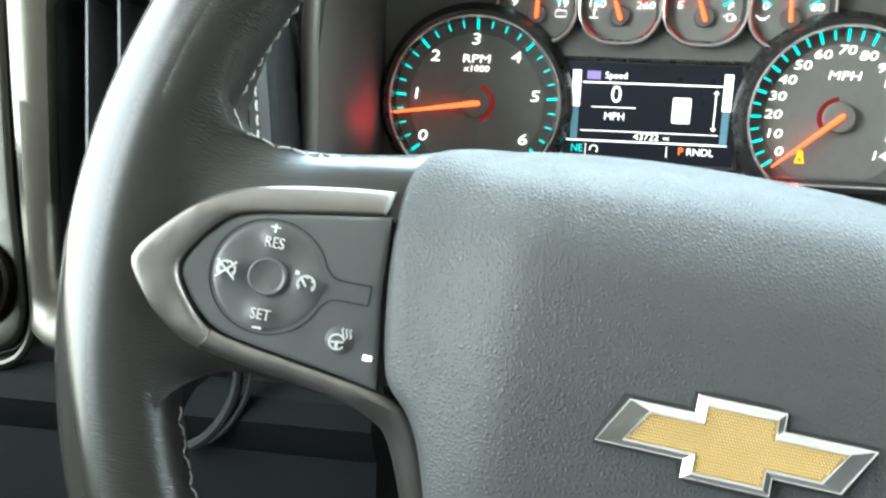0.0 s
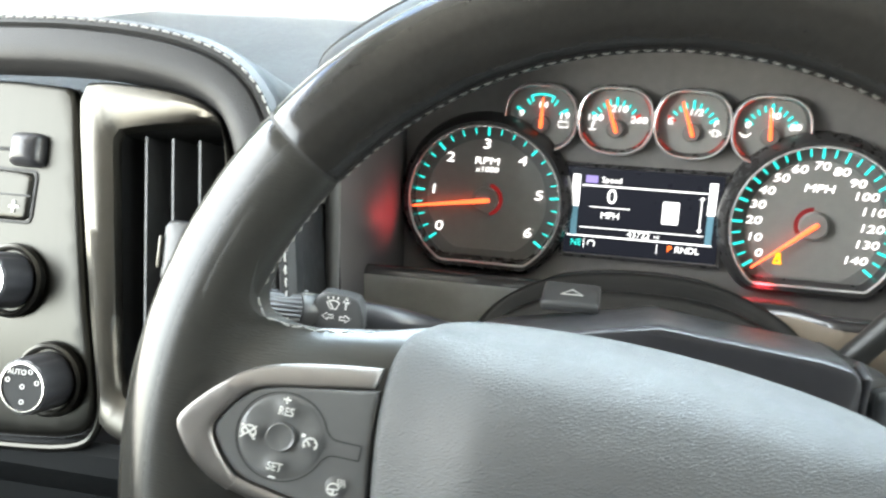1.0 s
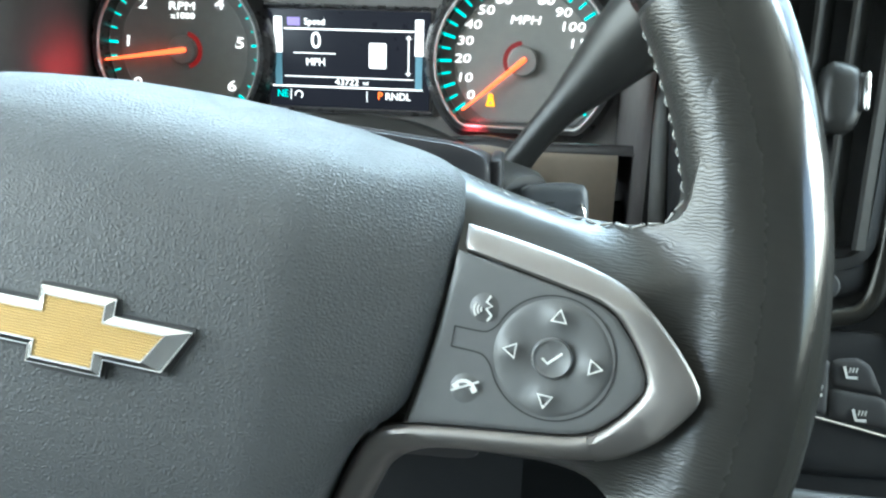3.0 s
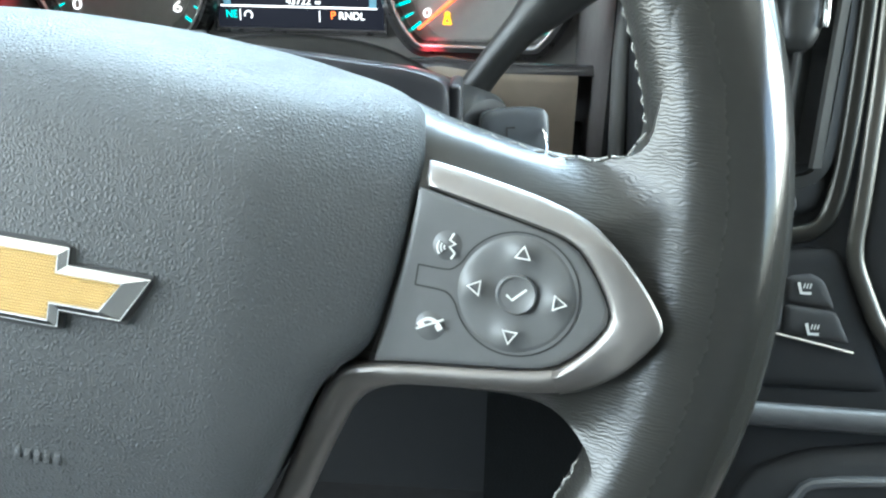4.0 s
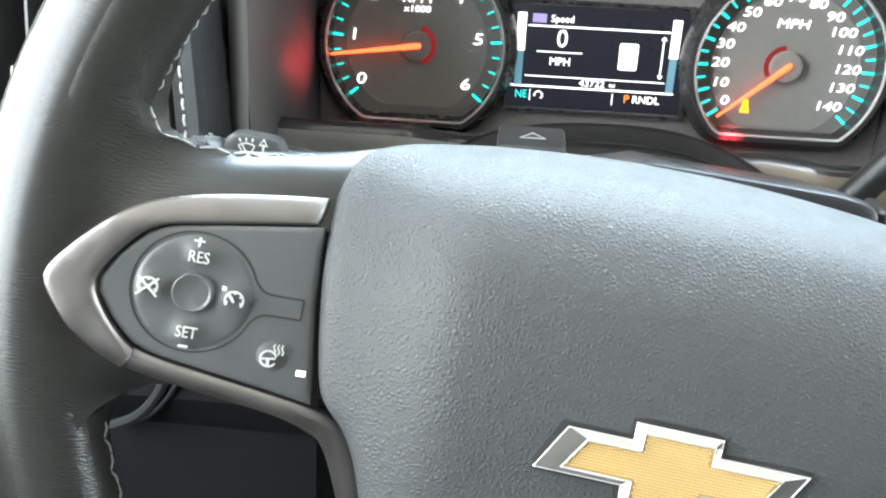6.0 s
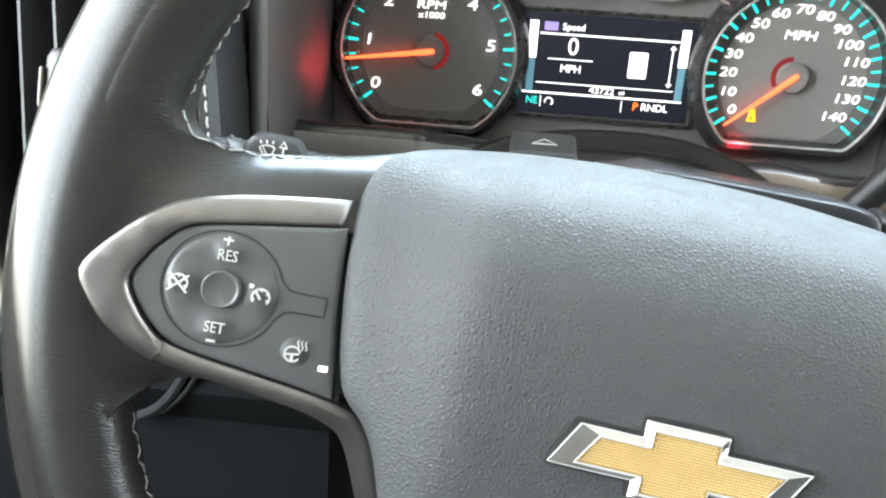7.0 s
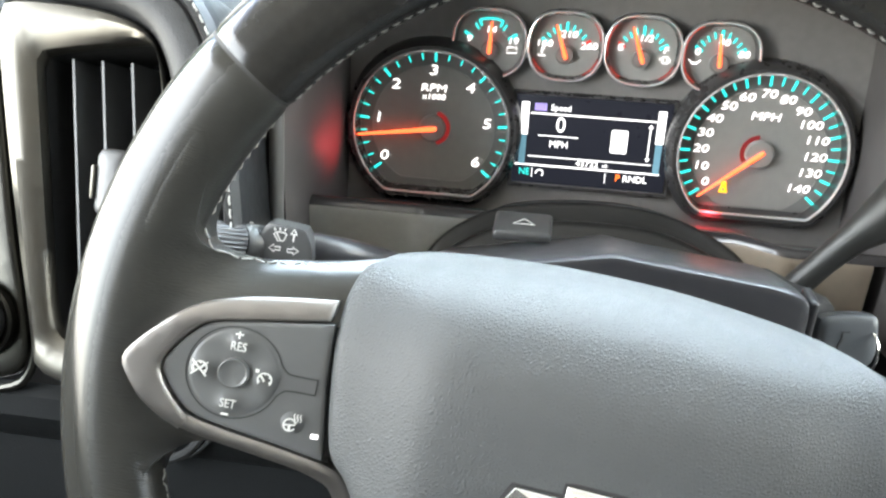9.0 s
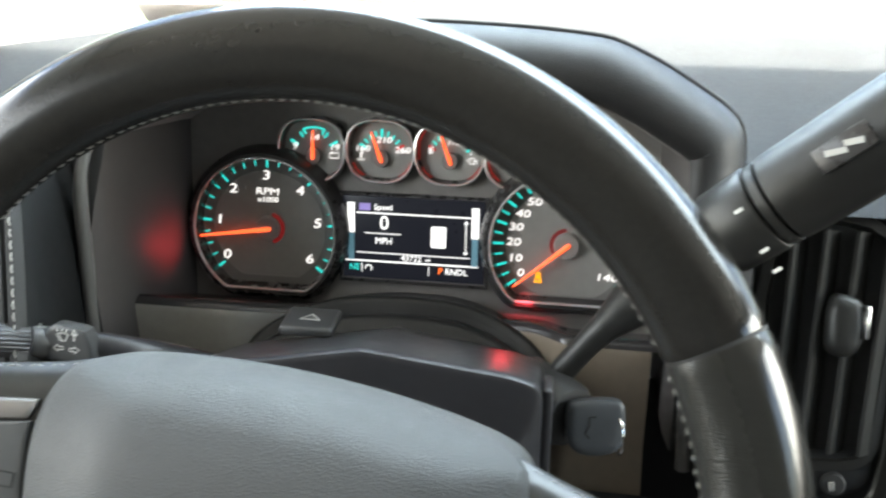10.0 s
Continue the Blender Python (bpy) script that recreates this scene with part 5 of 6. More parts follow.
def build_stalk():
    st = thing("indicator_stalk", Matrix.Translation(V(-0.0002, 0.0068, -0.0148)) @ Matrix.Scale(1.013, 4), "black indicator and wiper stalk with pale symbols", "stalk")
    axis = [V(-0.157, -0.1715, 0.9472), V(-0.140, -0.1700, 0.9462), V(-0.120, -0.165, 0.9430), V(-0.104, -0.148, 0.932), V(-0.085, -0.120, 0.912)]
    part("stem", tube(smooth_loop(axis, 2, closed=False), lambda f: 0.0078 - 0.0016 * f, 20), SHROUD, st, "black tapered stalk")
    prof = [(0.0078, 0.0), (0.0082, 0.001), (0.0082, 0.008), (0.0078, 0.009)]
    aim = V(-0.0214, -0.0220, 0.0105).normalized()
    side = aim.cross(V(0, 0, 1)).normalized()
    turn = frame_of((-0.155, -0.1735, 0.9478), side, aim.cross(side))
    part("mark_band", moved(lathe(prof, 36), turn), PLASTIC, st, "smooth band with pale marks")
    loops = []
    for z, q in ((0.0095, 0.0076), (0.0100, 0.0086), (0.0340, 0.0086), (0.0355, 0.0078), (0.0358, 0.0050)):
        loops.append([V((q - (0.0006 if k % 4 < 2 and 0.0099 < z < 0.035 else 0)) * math.cos(2 * math.pi * k / 96), (q - (0.0006 if k % 4 < 2 and 0.0099 < z < 0.035 else 0)) * math.sin(2 * math.pi * k / 96), z) for k in range(96)])
    part("twist_barrel", moved(loft(loops, caps=True), turn), SHROUD, st, "black ribbed twist end", angle=50)
    flat = frame_of((0, -0.1795, 0.95), (1, 0, 0), (0, 0.12, 1))
    plate = rounded([(-0.1555, 0.9415), (-0.1275, 0.9415), (-0.1278, 0.9505), (-0.1305, 0.9582), (-0.1480, 0.9605), (-0.1520, 0.9560)], 0.0022)
    pad = part("paddle", moved(puff([(p.x, p.y - 0.95) for p in plate], lambda x, y, d: -0.0008 * math.exp(-d / 0.0008), -0.009, 0.003), flat), PLASTIC, st, "flat paddle of the stalk")
    fan = stroke(arc(-0.1422, 0.0010, 0.0058, 58, 122, 10) + [(-0.1436, 0.0026), (-0.1408, 0.0026)], 0.0005, 0.0005, closed=True)
    stroke([(-0.1422, 0.0026), (-0.1438, 0.0062)], 0.0005, 0.0006, bm=fan)
    for q in (-0.0022, 0.0, 0.0022):
        stroke([(-0.1422 + q, 0.0076 - 40 * q * q), (-0.1422 + q * 1.2, 0.0088 - 40 * q * q)], 0.0006, 0.0005, bm=fan)
    rise = stroke([(-0.1362, 0.0028), (-0.1356, 0.0066)], 0.0007, 0.0005)
    stroke([(-0.1372, 0.0064), (-0.1354, 0.0086), (-0.1343, 0.0060)], 0.0007, 0.0006, closed=True, bm=rise)
    left_turn = stroke([(-0.1478, -0.0012), (-0.1452, 0.0006), (-0.1452, -0.0004), (-0.1424, -0.0004), (-0.1424, -0.0020), (-0.1452, -0.0020), (-0.1452, -0.0030)], 0.0005, 0.0005, closed=True)
    right_turn = stroke([(-0.1338, -0.0018), (-0.1364, 0.0000), (-0.1364, -0.0010), (-0.1390, -0.0010), (-0.1390, -0.0026), (-0.1364, -0.0026), (-0.1364, -0.0036)], 0.0005, 0.0005, closed=True)
    for b, nm in ((fan, "wiper_symbol"), (rise, "arrow_mark"), (left_turn, "turn_symbol"), (right_turn, "turn_symbol")):
        part(nm, moved(b, flat), PRINT, pad)
    ring = bmesh.new()
    for k, (x, w) in enumerate(((-0.1622, 0.0042), (-0.1630, 0.0022), (-0.1630, 0.0022))):
        box(-0.0012 + 0.0042 * k, 0.0002 + 0.0042 * k - 0.0012, -0.0086, -0.0080, 0.0045 - w / 2, 0.0045 + w / 2, 0.0002, bm=ring)
    part("band_marks", moved(ring, turn), PRINT, st, "pale marks on the twist band")
    return st


build_stalk()


# ---- left switch and vent panel ----
def knob(name, cx, cy, r, parent_m, label, dots):
    k = thing(name, parent_m @ pose(cx, cy, 0.004 - 0.9 * min(0.0, cy) ** 2, math.degrees(math.atan(-1.8 * min(0.0, cy)))), label, "knob", group="dash knobs")
    part("bezel", lathe([(r * 1.34, -0.002), (r * 1.30, 0.0012), (r * 1.20, 0.0022), (r * 1.10, 0.0012), (r * 1.06, -0.001)], 48), BRUSHED, k, "raised ring round the knob")
    bm = bmesh.new()
    prof = [(1.0, 0.0), (1.0, 0.004), (0.97, 0.017), (0.93, 0.0195), (0.80, 0.0200), (0.79, 0.0186), (0.30, 0.0186)]
    n = 72
    loops = []
    for q, z in prof:
        loops.append([V(r * q * (1 - (0.035 if (i % 6 < 2 and 0.004 <= z <= 0.0196) else 0)) * math.cos(2 * math.pi * i / n), r * q * (1 - (0.035 if (i % 6 < 2 and 0.004 <= z <= 0.0196) else 0)) * math.sin(2 * math.pi * i / n), z) for i in range(n)])
    part("knob_body", loft(loops, caps=True, bm=bm), SHROUD, k, "black ribbed knob", angle=50)
    part("knob_face", lathe([(r * 0.80, 0.0186), (r * 0.79, 0.0194), (r * 0.02, 0.0194)], 40), DARK if name == "headlamp_knob" else SILVER, k, "flat black face" if name == "headlamp_knob" else "flat silver face")
    part("knob_rim", lathe([(r * 0.84, 0.0190), (r * 0.84, 0.0203), (r * 0.80, 0.0203), (r * 0.80, 0.0190)], 48), CHROME, k, "thin chrome rim")
    b = bmesh.new()
    for a, q in dots:
        x, y = r * q * math.cos(radians(a)), r * q * math.sin(radians(a))
        stroke(arc(x, y, r * 0.075, 0, 360, 8)[:-1], 0.0004, 0.0199, closed=True, bm=b)
    part("knob_symbols", b, PRINT, k, "pale lamp symbols")
    if name == "headlamp_knob":
        text("lettering", "AUTO", r * 0.26, -r * 0.22, r * 0.50, 0.0198, PRINT, k)
    return k


def build_left():
    P = 1.0966
    L = lambda pts: [(x / 1000, (z - 950) / 1000 * P) for x, z in pts]
    pan = thing("switch_panel", PANEL_L, "satin grey headlamp switch panel with rounded corner", "switch panel")
    face = L([(-420, 1042), (-300, 1043), (-294, 1036), (-291, 1016), (-278, 950), (-266, 899), (-266, 888), (-274, 878), (-315, 874), (-420, 870)])
    part("panel_face", puff(smooth_loop(face, 1), lambda x, y, d: -0.9 * min(0.0, y) ** 2 - 0.002 * math.exp(-d / 0.001), -0.03, 0.006), BRUSHED, pan, "satin grey painted panel face")
    part("panel_seam", stroke([(p.x, p.y) for p in smooth_loop([Vector(q) for q in face], 1)], 0.0012, -0.0082, closed=True), GAP, pan, "dark seam round the panel")
    part("panel_edge", tube([V(p[0], p[1], -0.9 * min(0.0, p[1]) ** 2) for p in smooth_loop([Vector((x, y, 0)) for x, y in L([(-420, 866), (-315, 869), (-272, 873), (-262, 884), (-261, 899)])], 2, closed=False)], 0.0022, 8), BRUSHED, pan, "bright lower edge")
    # vent
    vent = thing("air_vent", PANEL_L, "side air vent with upright black vanes in a silver frame", "air vent", group="dash vents")
    outer = L([(-291, 1045), (-242, 1043), (-216, 1036), (-206, 1024), (-200, 1000), (-188, 930), (-184, 885), (-220, 878), (-258, 882), (-260, 899), (-273, 950), (-287, 1016), (-290, 1036)])
    inner = L([(-268, 1018), (-268, 1021), (-240, 1026), (-212, 1029), (-208, 1026), (-204, 1000), (-194, 930), (-191, 900), (-222, 897), (-247, 899), (-252, 915)])
    ri = [(p.x, p.y) for p in resample([Vector(p) for p in smooth_loop([Vector(q) for q in inner], 2)], 0.003)]
    n = len(ri)
    oo = [Vector(p) for p in smooth_loop([Vector(q) for q in outer], 2)]
    c = np.array(ri).mean(0)
    key_of = lambda p: math.atan2(p[1] - c[1], p[0] - c[0])
    def by_angle(loop, m=96):
        A = sorted((key_of(p), p) for p in loop)
        ang = np.array([a for a, _ in A])
        X = np.array([p[0] for _, p in A]); Y = np.array([p[1] for _, p in A])
        t = np.linspace(-math.pi, math.pi, m, endpoint=False)
        return [(float(x), float(y)) for x, y in zip(np.interp(t, ang, X, period=2 * math.pi), np.interp(t, ang, Y, period=2 * math.pi))]
    go, gi = by_angle(resample([Vector(p) for p in oo], 0.0015)), by_angle(resample([Vector(p) for p in ri], 0.0015))
    mixl = lambda f, z: [V(a[0] * (1 - f) + b[0] * f, a[1] * (1 - f) + b[1] * f, z) for a, b in zip(go, gi)]
    part("vent_frame", loft([mixl(-0.02, -0.012), mixl(0.0, 0.001), mixl(0.08, 0.0045), mixl(0.3, 0.0062), mixl(0.7, 0.0050), mixl(0.93, 0.0020), mixl(1.0, -0.003), mixl(1.02, -0.02)]), PEWTER, vent, "satin silver vent frame")
    part("vent_box", loft([mixl(1.02, -0.003), mixl(1.02, -0.06)]), DARK, vent, "dark duct")
    bk = bmesh.new()
    bk.faces.new([bk.verts.new(p) for p in mixl(1.02, -0.055)])
    part("duct_back", bk, GAP, vent)
    for k in range(5):
        x0 = -0.2560 + 0.0150 * k
        loops = []
        for q in range(9):
            y = 0.078 - q * 0.0165
            xx = x0 + (0.078 - y) * 0.115
            loops.append([V(xx - 0.0006, y, -0.007), V(xx + 0.0006, y, -0.007), V(xx + 0.0060, y, -0.034), V(xx + 0.0042, y, -0.034)])
        part("vane", loft(loops, caps=True), PLASTIC, vent, angle=20)
    clip = part("vent_tab", puff(rounded([(-0.2340, 0.004), (-0.2180, 0.004), (-0.2180, 0.036), (-0.2340, 0.036)], 0.004), lambda x, y, d: 0.006 - 0.003 * math.exp(-d / 0.0015), -0.008, 0.004), PLASTIC, vent, "black slider tab with a chrome end")
    part("tab_end", box(-0.2352, -0.2332, 0.012, 0.028, 0.001, 0.0064, 0.0009), PEWTER, clip, "chrome end")

    # padded surround with stitching
    pad = thing("dash_pad", PANEL_L, "black padded vinyl surround with grey stitching", "dashboard")
    edge = L([(-430, 1049), (-342, 1050), (-291, 1051), (-243, 1047), (-214, 1038), (-202, 1022), (-196, 1000), (-184, 930), (-180, 905), (-178, 886)])
    e2 = smooth_loop([Vector((x, y, 0)) for x, y in edge], 2, closed=False)
    def off(pts, d, z):
        out = []
        for i, p in enumerate(pts):
            t = (pts[min(i + 1, len(pts) - 1)] - pts[max(i - 1, 0)]).normalized()
            out.append(V(p.x - t.y * d, p.y + t.x * d, z))
        return out
    cushion = part("padding", loft([off(e2, d, z) for d, z in ((-0.004, -0.006), (0.0, 0.006), (0.003, 0.0085), (0.010, 0.0098), (0.0175, 0.0085), (0.0190, 0.0065), (0.0205, 0.0085), (0.024, 0.008), (0.0265, 0.003))], closed=False), HOODPAD, pad, "rounded black padding")
    # inward side gets a near-black material that paints its shade
    part("padding_return", loft([off(e2, d, z) for d, z in ((0.0265, 0.003), (0.0276, -0.003))] + [[V(p.x + (min(p.x, -0.1738) - p.x) * max(0.0, min(1.0, (0.075 - p.y) / 0.03)) * f, p.y, z) for p in off(e2, 0.0278, 0.0)] for f, z in ((0.05, -0.007), (1.0, -0.090))], closed=False), CHEEK, pad, "inward side of the surround, toned near black for its shade")
    line = off(e2, 0.0232, 0.0)
    stitches([(p.x, p.y) for p in line], lambda x, y: 0.0085, cushion, 0.0036, 0.0018, 0.0005)
    # light switches
    knob("headlamp_knob", -0.2895, -0.0505, 0.0145, PANEL_L, "black headlamp knob with a chrome-rimmed face", ((90, 0.02), (20, 0.58), (160, 0.60), (270, 0.5), (62, 0.62)))
    knob("upper_knob", -0.3170, -0.0025, 0.0145, PANEL_L, "black ribbed knob with a silver face", ((60, 0.5), (120, 0.5), (180, 0.5)))
    dim = thing("dimmer_switch", PANEL_L @ pose(-0.3164, 0.0655, 0.0), "black thumb wheel dimmer", "switch")
    part("thumb_wheel", puff(rounded([(-0.0095, -0.0088), (0.0095, -0.0088), (0.0095, 0.0088), (-0.0095, 0.0088)], 0.003), lambda x, y, d: 0.010 - 0.006 * math.exp(-d / 0.002) - 2.0 * x * x * 10, -0.002, 0.0025), SHROUD, dim, "black rounded wheel")
    part("wheel_slot", box(-0.060, -0.0085, -0.0010, 0.0010, -0.001, 0.0006, 0.0003), GAP, dim, "dark slot beside the wheel")
    sw = thing("pedal_switch", PANEL_L @ pose(-0.3300, 0.038 * P, 0.0), "silver rocker switch with a dark outline", "switch")
    part("rocker", puff(rounded([(-0.017, -0.013), (0.017, -0.013), (0.018, 0.012), (-0.017, 0.013)], 0.002), lambda x, y, d: 0.002 - 0.002 * math.exp(-d / 0.0008), -0.002, 0.004), BRUSHED, sw, "two-way silver rocker")
    part("rocker_outline", stroke([(p.x, p.y) for p in rounded([(-0.018, -0.014), (0.018, -0.014), (0.019, 0.013), (-0.018, 0.014)], 0.003)], 0.0014, 0.0008, closed=True), GAP, sw)
    part("rocker_divide", stroke([(-0.017, 0.0), (0.0178, 0.0)], 0.0010, 0.0023), GAP, sw)
    b = stroke([(0.006, -0.006), (0.0115, -0.006)], 0.0012, 0.0026)
    stroke([(0.00875, -0.009), (0.00875, -0.003)], 0.0012, 0.0027, bm=b)
    part("plus_mark", b, PRINT, sw)


build_left()


# ---- lower dash ----
def build_lower():
    low = thing("knee_panel", pose(0, 0, 0), "black lower dashboard panel under the steering column", "dashboard")
    prof = [(-0.200, 0.872), (-0.206, 0.868), (-0.209, 0.858), (-0.203, 0.842), (-0.200, 0.838), (-0.208, 0.80), (-0.215, 0.72), (-0.16, 0.58), (-0.06, 0.45), (0.05, 0.40)]
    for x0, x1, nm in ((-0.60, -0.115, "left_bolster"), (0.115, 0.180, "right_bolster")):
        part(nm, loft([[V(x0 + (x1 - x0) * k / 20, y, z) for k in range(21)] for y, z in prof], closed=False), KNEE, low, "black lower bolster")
    mid = [(-0.10, 0.84), (-0.13, 0.80), (-0.15, 0.72), (-0.10, 0.60), (0.0, 0.46), (0.05, 0.40)]
    part("centre_bolster", loft([[V(-0.160 + 0.320 * k / 20, y, z) for k in range(21)] for y, z in mid], closed=False), DARK, low, "dark panel under the column")
    part("side_closing", box(0.100, 0.260, -0.052, -0.046, 0.560, 0.888, 0.001), DARK, low, "dark panel beside the column")
    part("lower_shroud", loft([[V(0.0 + 0.075 * math.cos(2 * math.pi * k / 32), y, z + 0.055 * math.sin(2 * math.pi * k / 32)) for k in range(32)] for y, z in ((-0.05, 0.80), (-0.12, 0.835), (-0.18, 0.865), (-0.21, 0.885))], caps=True), DARK, low, "black lower column shroud")
    for k, d in enumerate((0.0, 0.0055)):
        run = smooth_loop([V(-0.171 + d, -0.2085, 0.900), V(-0.1675 + d, -0.2095, 0.884), V(-0.171 + d * 0.9, -0.2095, 0.867), V(-0.184 + d * 0.7, -0.209, 0.848), V(-0.200 + d * 0.5, -0.206, 0.8385)], 2, closed=False)
        part("panel_bead", tube(run, 0.0012 if k else 0.0022, 8, up=(0, 1, 0)), DARK, low, "rounded bead round the column opening")
    lab = part("label_plate", moved(box(-0.030, 0.030, -0.018, 0.018, 0, 0.001, 0.0003), frame_of((-0.105, -0.216, 0.745), (1, 0, 0), (0, 0.15, 1))), DARK, low, "small dark label")
    bars = bmesh.new()
    for k in range(2):
        box(-0.020, 0.020, -0.009 + 0.010 * k, -0.004 + 0.010 * k, 0.001, 0.0013, 0, bm=bars)
    part("label_bars", moved(bars, frame_of((-0.105, -0.216, 0.745), (1, 0, 0), (0, 0.15, 1))), GREY, lab, "grey unreadable lines")


build_lower()


# ---- centre stack ----
def build_right():
    mm = lambda pts: [(x / 1000, y / 1000) for x, y in pts]
    bend = lambda pts, z, n=2: smooth_loop([V(x / 1000, y / 1000, z) for x, y in pts], n, closed=False)
    stack = thing("centre_stack", PANEL_R, "dark satin centre stack with silver edge trim beside the wheel", "dashboard")
    body = mm([(170, 63), (620, 63), (620, -265), (235, -265), (225, -170), (200, -106), (175, -53)])
    part("stack_body", puff(body, lambda x, y, d: -0.004 - 0.004 * math.exp(-d / 0.002), -0.05, 0.02), DARK, stack, "dark satin centre stack body")
    lower = mm([(236, -94), (271, -94), (275, -101), (282, -118), (290, -134), (300, -160), (232, -160)])
    part("switch_fascia", puff(rounded(lower, 0.004), lambda x, y, d: 0.0 - 0.003 * math.exp(-d / 0.002), -0.008, 0.006), DARK, stack, "dark satin fascia round the switches")
    pocket = mm([(205, -56), (240, -58), (256, -55), (262, -62), (262, -72), (257, -78.5), (241, -82), (212, -83)])
    part("pocket_floor", puff(smooth_loop(pocket, 2), lambda x, y, d: 0.0005 - 0.003 * math.exp(-d / 0.003), -0.008, 0.005), DARK, stack, "dark ledge below the vent")
    part("screen_side", puff(mm([(285, 60), (400, 60), (400, -150), (312, -150), (293, -131), (284, -112), (281, -97), (283, -50)]), lambda x, y, d: 0.001 - 0.003 * math.exp(-d / 0.003), -0.006, 0.008), DARK, stack, "black surround of the centre screen")

    vent = thing("air_vent", PANEL_R, "centre air vent with upright black vanes", "air vent", group="dash vents")
    li = [(p.x, p.y) for p in smooth_loop([Vector(p) for p in mm([(205, 57), (262, 57), (263, 19.5), (258, -40), (256, -57), (247, -61), (222, -62), (208, -48)])], 2)]
    part("vent_frame", ring_of(li, [(-0.009, -0.006), (-0.007, 0.001), (-0.002, 0.002), (0.0, -0.002), (0.0005, -0.03)]), LEVER, vent, "black vent frame")
    bk = bmesh.new()
    bk.faces.new([bk.verts.new((x, y, -0.003)) for x, y in li])
    part("duct_back", bk, GAP, vent)
    for k in range(4):
        x0 = 0.2140 + 0.0153 * k
        loops = []
        for q in range(9):
            y = 0.054 - q * 0.0140
            xx = x0 - (0.054 - y) * (0.045 + 0.012 * k)
            loops.append([V(xx - 0.0009, y, 0.0085), V(xx + 0.0009, y, 0.0090), V(xx + 0.0105, y, -0.002), V(xx + 0.0075, y, -0.002)])
        part("vane", loft(loops, caps=True), LEVER, vent, angle=20)
    clip = part("vent_tab", puff(smooth_loop(mm([(232, 23), (246, 22), (250, 17), (250.5, 0), (245, -9.5), (235, -8.5), (231.5, -3)]), 2), lambda x, y, d: 0.0135 - 0.005 * math.exp(-d / 0.002), 0.002, 0.0035), LEVER, vent, "black slider tab")
    part("tab_end", moved(box(-0.0014, 0.0014, -0.0085, 0.0085, 0.0, 0.0050, 0.0012), pose(0.2487, 0.0095, 0.0090, 0, 25, 0)), CHROME, clip, "chrome end")
    wheel = thing("vent_thumbwheel", PANEL_R @ pose(0.2425, -0.0745, 0.0), "small black thumb wheel with a bright notch", "switch")
    part("roller", lathe([(0.0062, -0.002), (0.0062, 0.002), (0.0050, 0.0034), (0.001, 0.0036)], 28), GAP, wheel, "black ribbed roller")
    part("notch", moved(box(-0.0032, 0.0002, -0.0030, 0.0022, 0.0030, 0.0042, 0.0006), pose(0, 0, 0, 0, 0, 12)), CHROME, wheel, "bright notch")

    roll = thing("dash_pad", pose(0, 0, 0), "black padded vinyl surround with grey stitching", "dashboard")
    edge = [(1.012, 0.1705), (0.990, 0.1728), (0.960, 0.1752), (0.930, 0.1776), (0.900, 0.1800), (0.870, 0.1825)]
    rows = [[V(x + dx, y, z) for z, x in edge] for dx, y in ((-0.0075, -0.085), (-0.0068, -0.120), (-0.0050, -0.1275), (-0.0015, -0.1300), (0.0006, -0.1290), (0.0016, -0.1278), (0.0026, -0.1292), (0.0080, -0.1310), (0.0150, -0.1280), (0.0190, -0.1180), (0.0200, -0.100))]
    cushion = part("padding", loft(rows, closed=False), HOODPAD, roll, "rounded black padding", angle=60)
    for k in range(27):
        z = 1.008 - 0.0052 * k
        x0, x1 = (float(np.interp(q, [e[0] for e in reversed(edge)], [e[1] for e in reversed(edge)])) - 0.0012 for q in (z, z - 0.0036))
        part("stitch", tube([V(x0, -0.1296, z), V((x0 + x1) / 2, -0.1306, z - 0.0018), V(x1, -0.1296, z - 0.0036)], 0.00045, 5), THREAD, cushion, angle=80)

    trim = thing("stack_trim", PANEL_R, "satin silver strips framing the centre stack vent", "trim")
    part("vent_strip", tube(bend([(272, 62), (271.8, 16), (269.7, -34), (267, -66), (262.5, -84), (249, -88.8), (225, -90)], 0.001), 0.0042, 12, flat=0.6), BRUSHED, trim, "satin grey strip round the vent")
    part("screen_strip", tube(bend([(281, 62), (280, -15), (278.5, -50), (277.5, -74), (275.5, -97), (283, -114), (291, -131), (312, -152)], 0.001), 0.0040, 12, flat=0.6), PEWTER, trim, "satin silver strip beside the screen")

    seat = thing("seat_heater_switch", PANEL_R, "black seat heater buttons with pale symbols above a bright line", "switch")
    for pts in ([(248, -107), (259, -105.4), (264.5, -108.5), (270.5, -121.6), (248, -119)], [(248, -119.8), (271, -122.5), (278.5, -137.5), (248, -132.8)], [(228, -107.5), (247.2, -107), (247.2, -132.4), (228, -129)]):
        part("button", puff(rounded(mm(pts), 0.0012), lambda x, y, d: 0.0016 - 0.0012 * math.exp(-d / 0.0008), -0.002, 0.003), GAP, seat, "black button")
    for cx, cy in ((0.2555, -0.1125), (0.2412, -0.1212), (0.2605, -0.1312)):
        b = stroke([(cx - 0.0026, cy + 0.0030), (cx - 0.0012, cy - 0.0018), (cx + 0.0032, cy - 0.0018)], 0.0013, 0.0022)
        for q in range(3):
            stroke([(cx - 0.0004 + 0.0014 * q, cy + 0.0004), (cx + 0.0002 + 0.0014 * q, cy + 0.0027)], 0.0005, 0.0023, bm=b)
        part("seat_symbol", b, PRINT, seat)
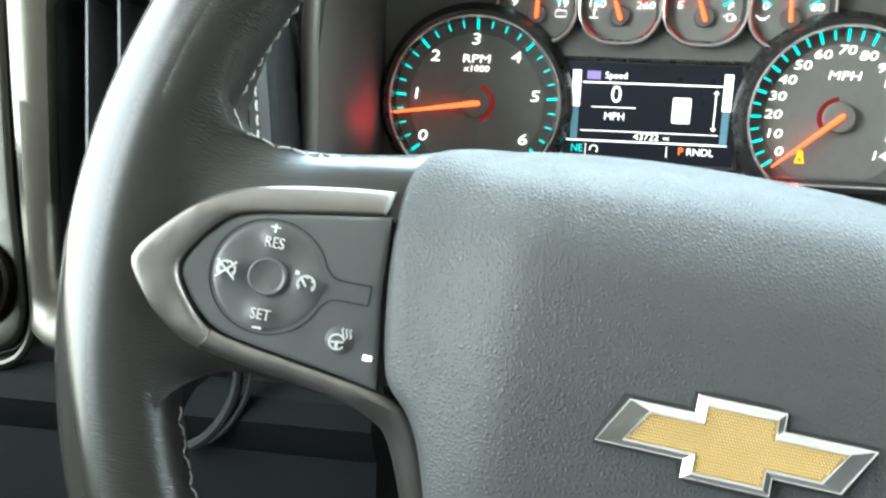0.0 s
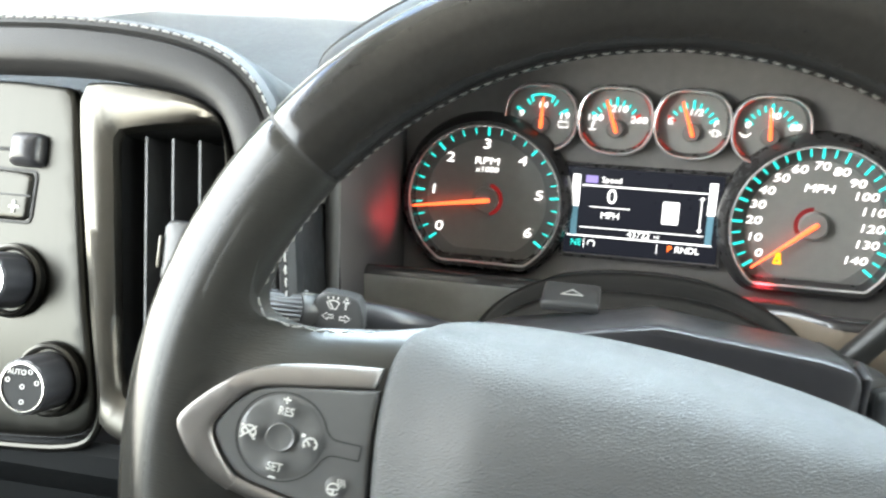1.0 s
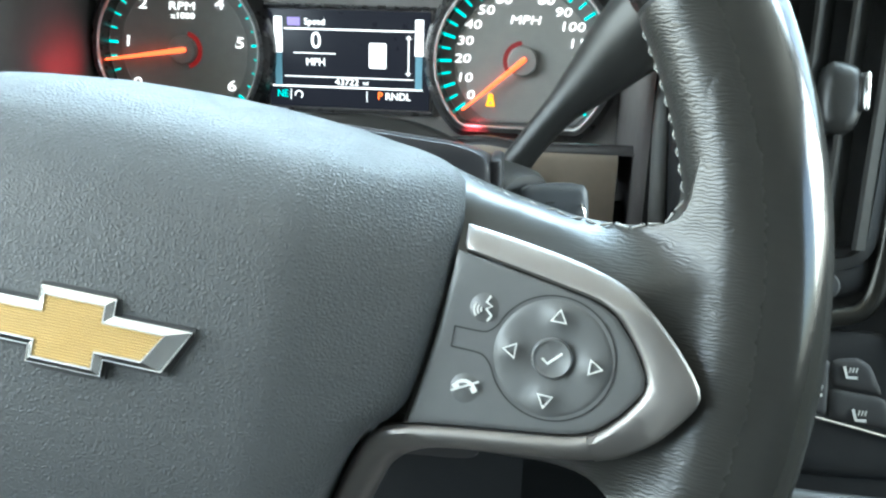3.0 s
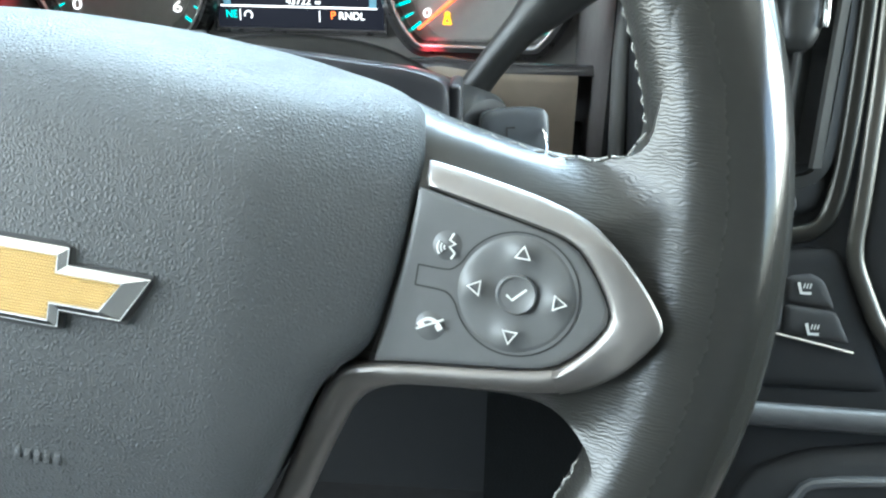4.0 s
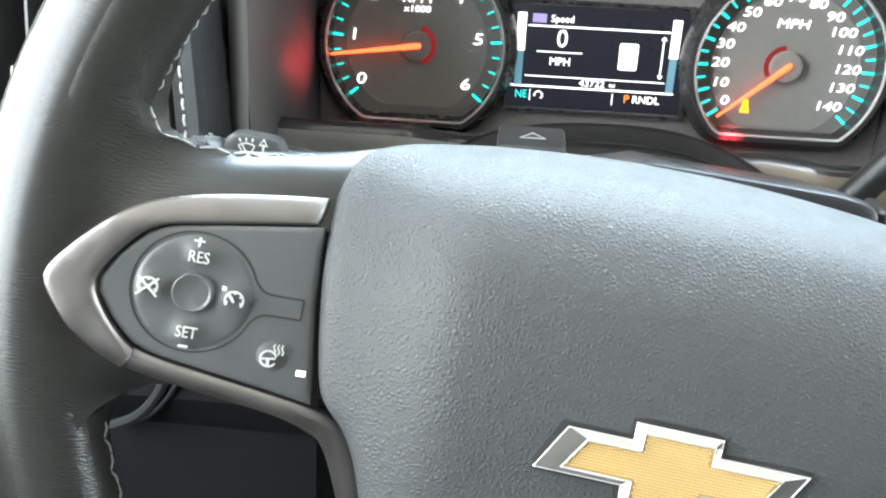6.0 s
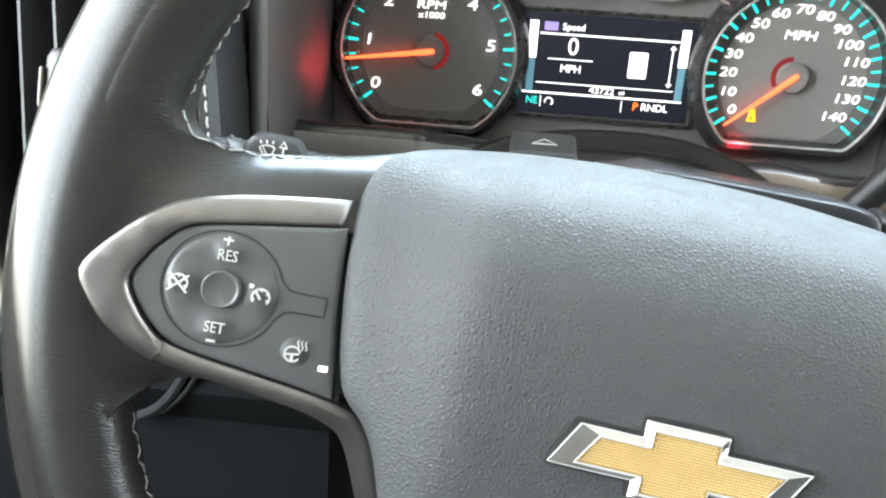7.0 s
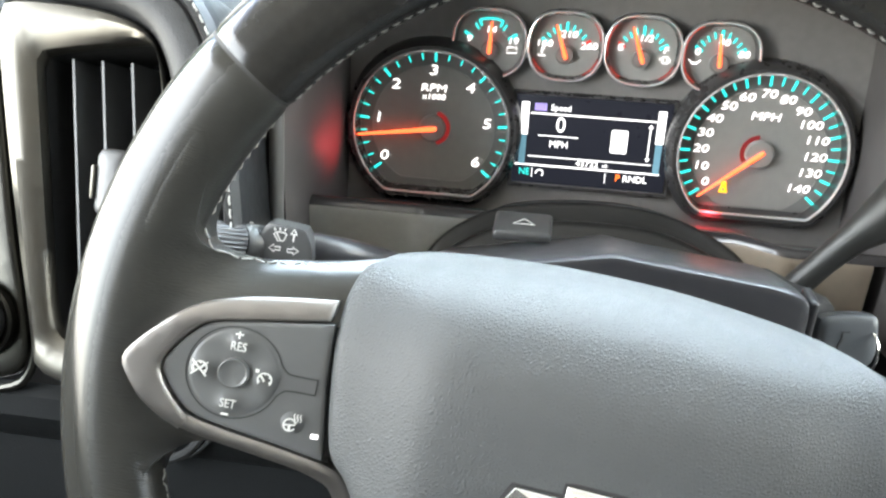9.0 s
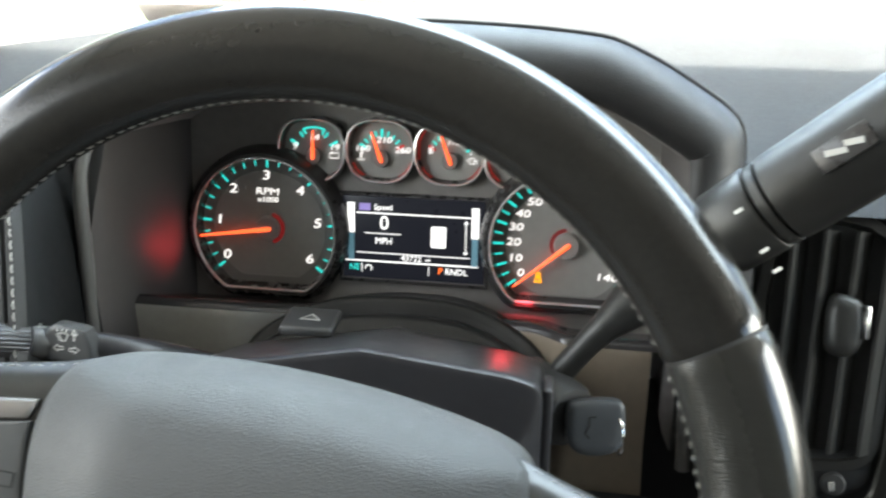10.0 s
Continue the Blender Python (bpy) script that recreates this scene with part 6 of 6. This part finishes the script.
    part("bright_line", tube(bend([(228, -130.5), (240, -132.6), (257, -136), (280, -141)], 0.0012), 0.0008, 8), CHROME, seat, "bright line below the buttons")
    tray = thing("centre_tray", PANEL_R, "dark tray below the centre stack with a raised rim", "tray")
    part("tray", puff(smooth_loop(mm([(228, -184), (420, -184), (420, -265), (240, -265)]), 2), lambda x, y, d: 0.006 - 0.008 * math.exp(-d / 0.005), -0.02, 0.01), DARK, tray, "dark rounded tray")
    part("tray_rim", tube(bend([(226, -171), (262, -172.5), (420, -174)], 0.002), 0.0060, 14, flat=0.8), PLASTIC, tray, "rounded raised rim")
    part("tray_edge", tube(bend([(420, -200), (272, -199), (256, -208), (250, -265)], 0.006), 0.0026, 10), PLASTIC, tray, "raised edge of the tray")


build_right()


# ---- windscreen ----
def build_screen():
    fr = thing("windscreen", pose(0, 0, 0), "raked windscreen above the dashboard", "window", kind="structure")
    glass = bpy.data.materials.new("clear_glass")
    glass.use_nodes = True
    gb = glass.node_tree.nodes["Principled BSDF"]
    gb.inputs["Base Color"].default_value = (0.96, 0.98, 0.97, 1)
    gb.inputs["Roughness"].default_value, gb.inputs["Transmission Weight"].default_value, gb.inputs["IOR"].default_value = 0.02, 1.0, 1.45
    d = V(0, -0.62, 0.60).normalized()
    m = frame_of((0.42, 0.72, 1.045), (1, 0, 0), d)
    pane = part("pane", moved(box(-1.0, 1.0, 0.0, 0.86, 0.0, 0.005, 0), m), glass, fr, "clear glass")
    pane.visible_shadow = False
    part("lower_band", moved(box(-1.0, 1.0, -0.05, 0.012, -0.010, -0.002, 0.001), m), MATTE, fr, "black band along the glass")
    for x, lean in ((-0.600, 0.04), (1.440, -0.04)):
        b = tube([V(x + lean * k / 5, 0.40 - 0.33 * k / 5, 1.00 + 0.64 * k / 5) for k in range(6)], lambda f: 0.085 - 0.035 * f, 16, flat=0.7)
        part("pillar", b, HEADLINER, fr, "grey windscreen pillar trim")
    part("header", moved(box(-1.02, 1.02, 0.84, 0.92, -0.04, 0.02, 0.01), m), HEADLINER, fr, "grey header above the glass")


build_screen()


# ---- outside ----
def build_tree(x, y, tall, seed):
    rnd = random.Random(seed)
    tree = thing("tree", pose(x, y, -0.75), "leafy green tree standing outside the truck", "tree", group="trees outside")
    part("trunk", tube([V(0, 0, 0), V(0.06, 0.02, tall * 0.25), V(-0.05, 0.05, tall * 0.55), V(0.04, 0, tall * 0.9)], lambda f: 0.24 * (1 - f) + 0.03, 12), BARK, tree, "rough brown trunk")
    for k in range(5):
        a = k * 1.9 + rnd.random()
        z = tall * (0.35 + 0.1 * k)
        part("limb", tube([V(0, 0, z), V(0.7 * math.cos(a), 0.7 * math.sin(a), z + 0.5), V(1.5 * math.cos(a), 1.5 * math.sin(a), z + 1.2)], lambda f: 0.09 * (1 - f) + 0.015, 8), BARK, tree)
    verts, faces = [], []
    for k in range(2600):
        u, w, q = rnd.uniform(0, 2 * math.pi), rnd.uniform(-1, 1), rnd.random() ** 0.4
        spread = 1 + 0.25 * math.sin(3 * u + seed) + 0.2 * math.sin(5 * w + seed)
        c = V(tall * 0.36 * spread * q * math.cos(u) * math.sqrt(1 - w * w), tall * 0.36 * spread * q * math.sin(u) * math.sqrt(1 - w * w), tall * 0.66 + tall * 0.34 * q * w)
        d = V(rnd.uniform(-1, 1), rnd.uniform(-1, 1), rnd.uniform(-0.6, 0.6)).normalized()
        e = d.orthogonal().normalized()
        s = rnd.uniform(0.10, 0.22)
        i = len(verts)
        verts += [c + d * s, c + e * s * 0.5, c - d * s, c - e * s * 0.5]
        faces.append((i, i + 1, i + 2, i + 3))
    me = bpy.data.meshes.new("crown")
    me.from_pydata(verts, [], faces)
    link("crown", me, LEAF, tree, "loose crown of green leaves", smooth=False)


verge = part("grass", box(-30, -6, 17, 27, -0.80, -0.72, 0), GRASS, None)
tagged(verge, "strip of mown green grass beyond the concrete", "grass", kind="structure")

for k, (x, y, tall) in enumerate(((-7.5, 6.5, 6.5), (-5.2, 10.5, 7.0), (-9.5, 1.5, 6.0))):
    build_tree(x, y, tall, k + 3)
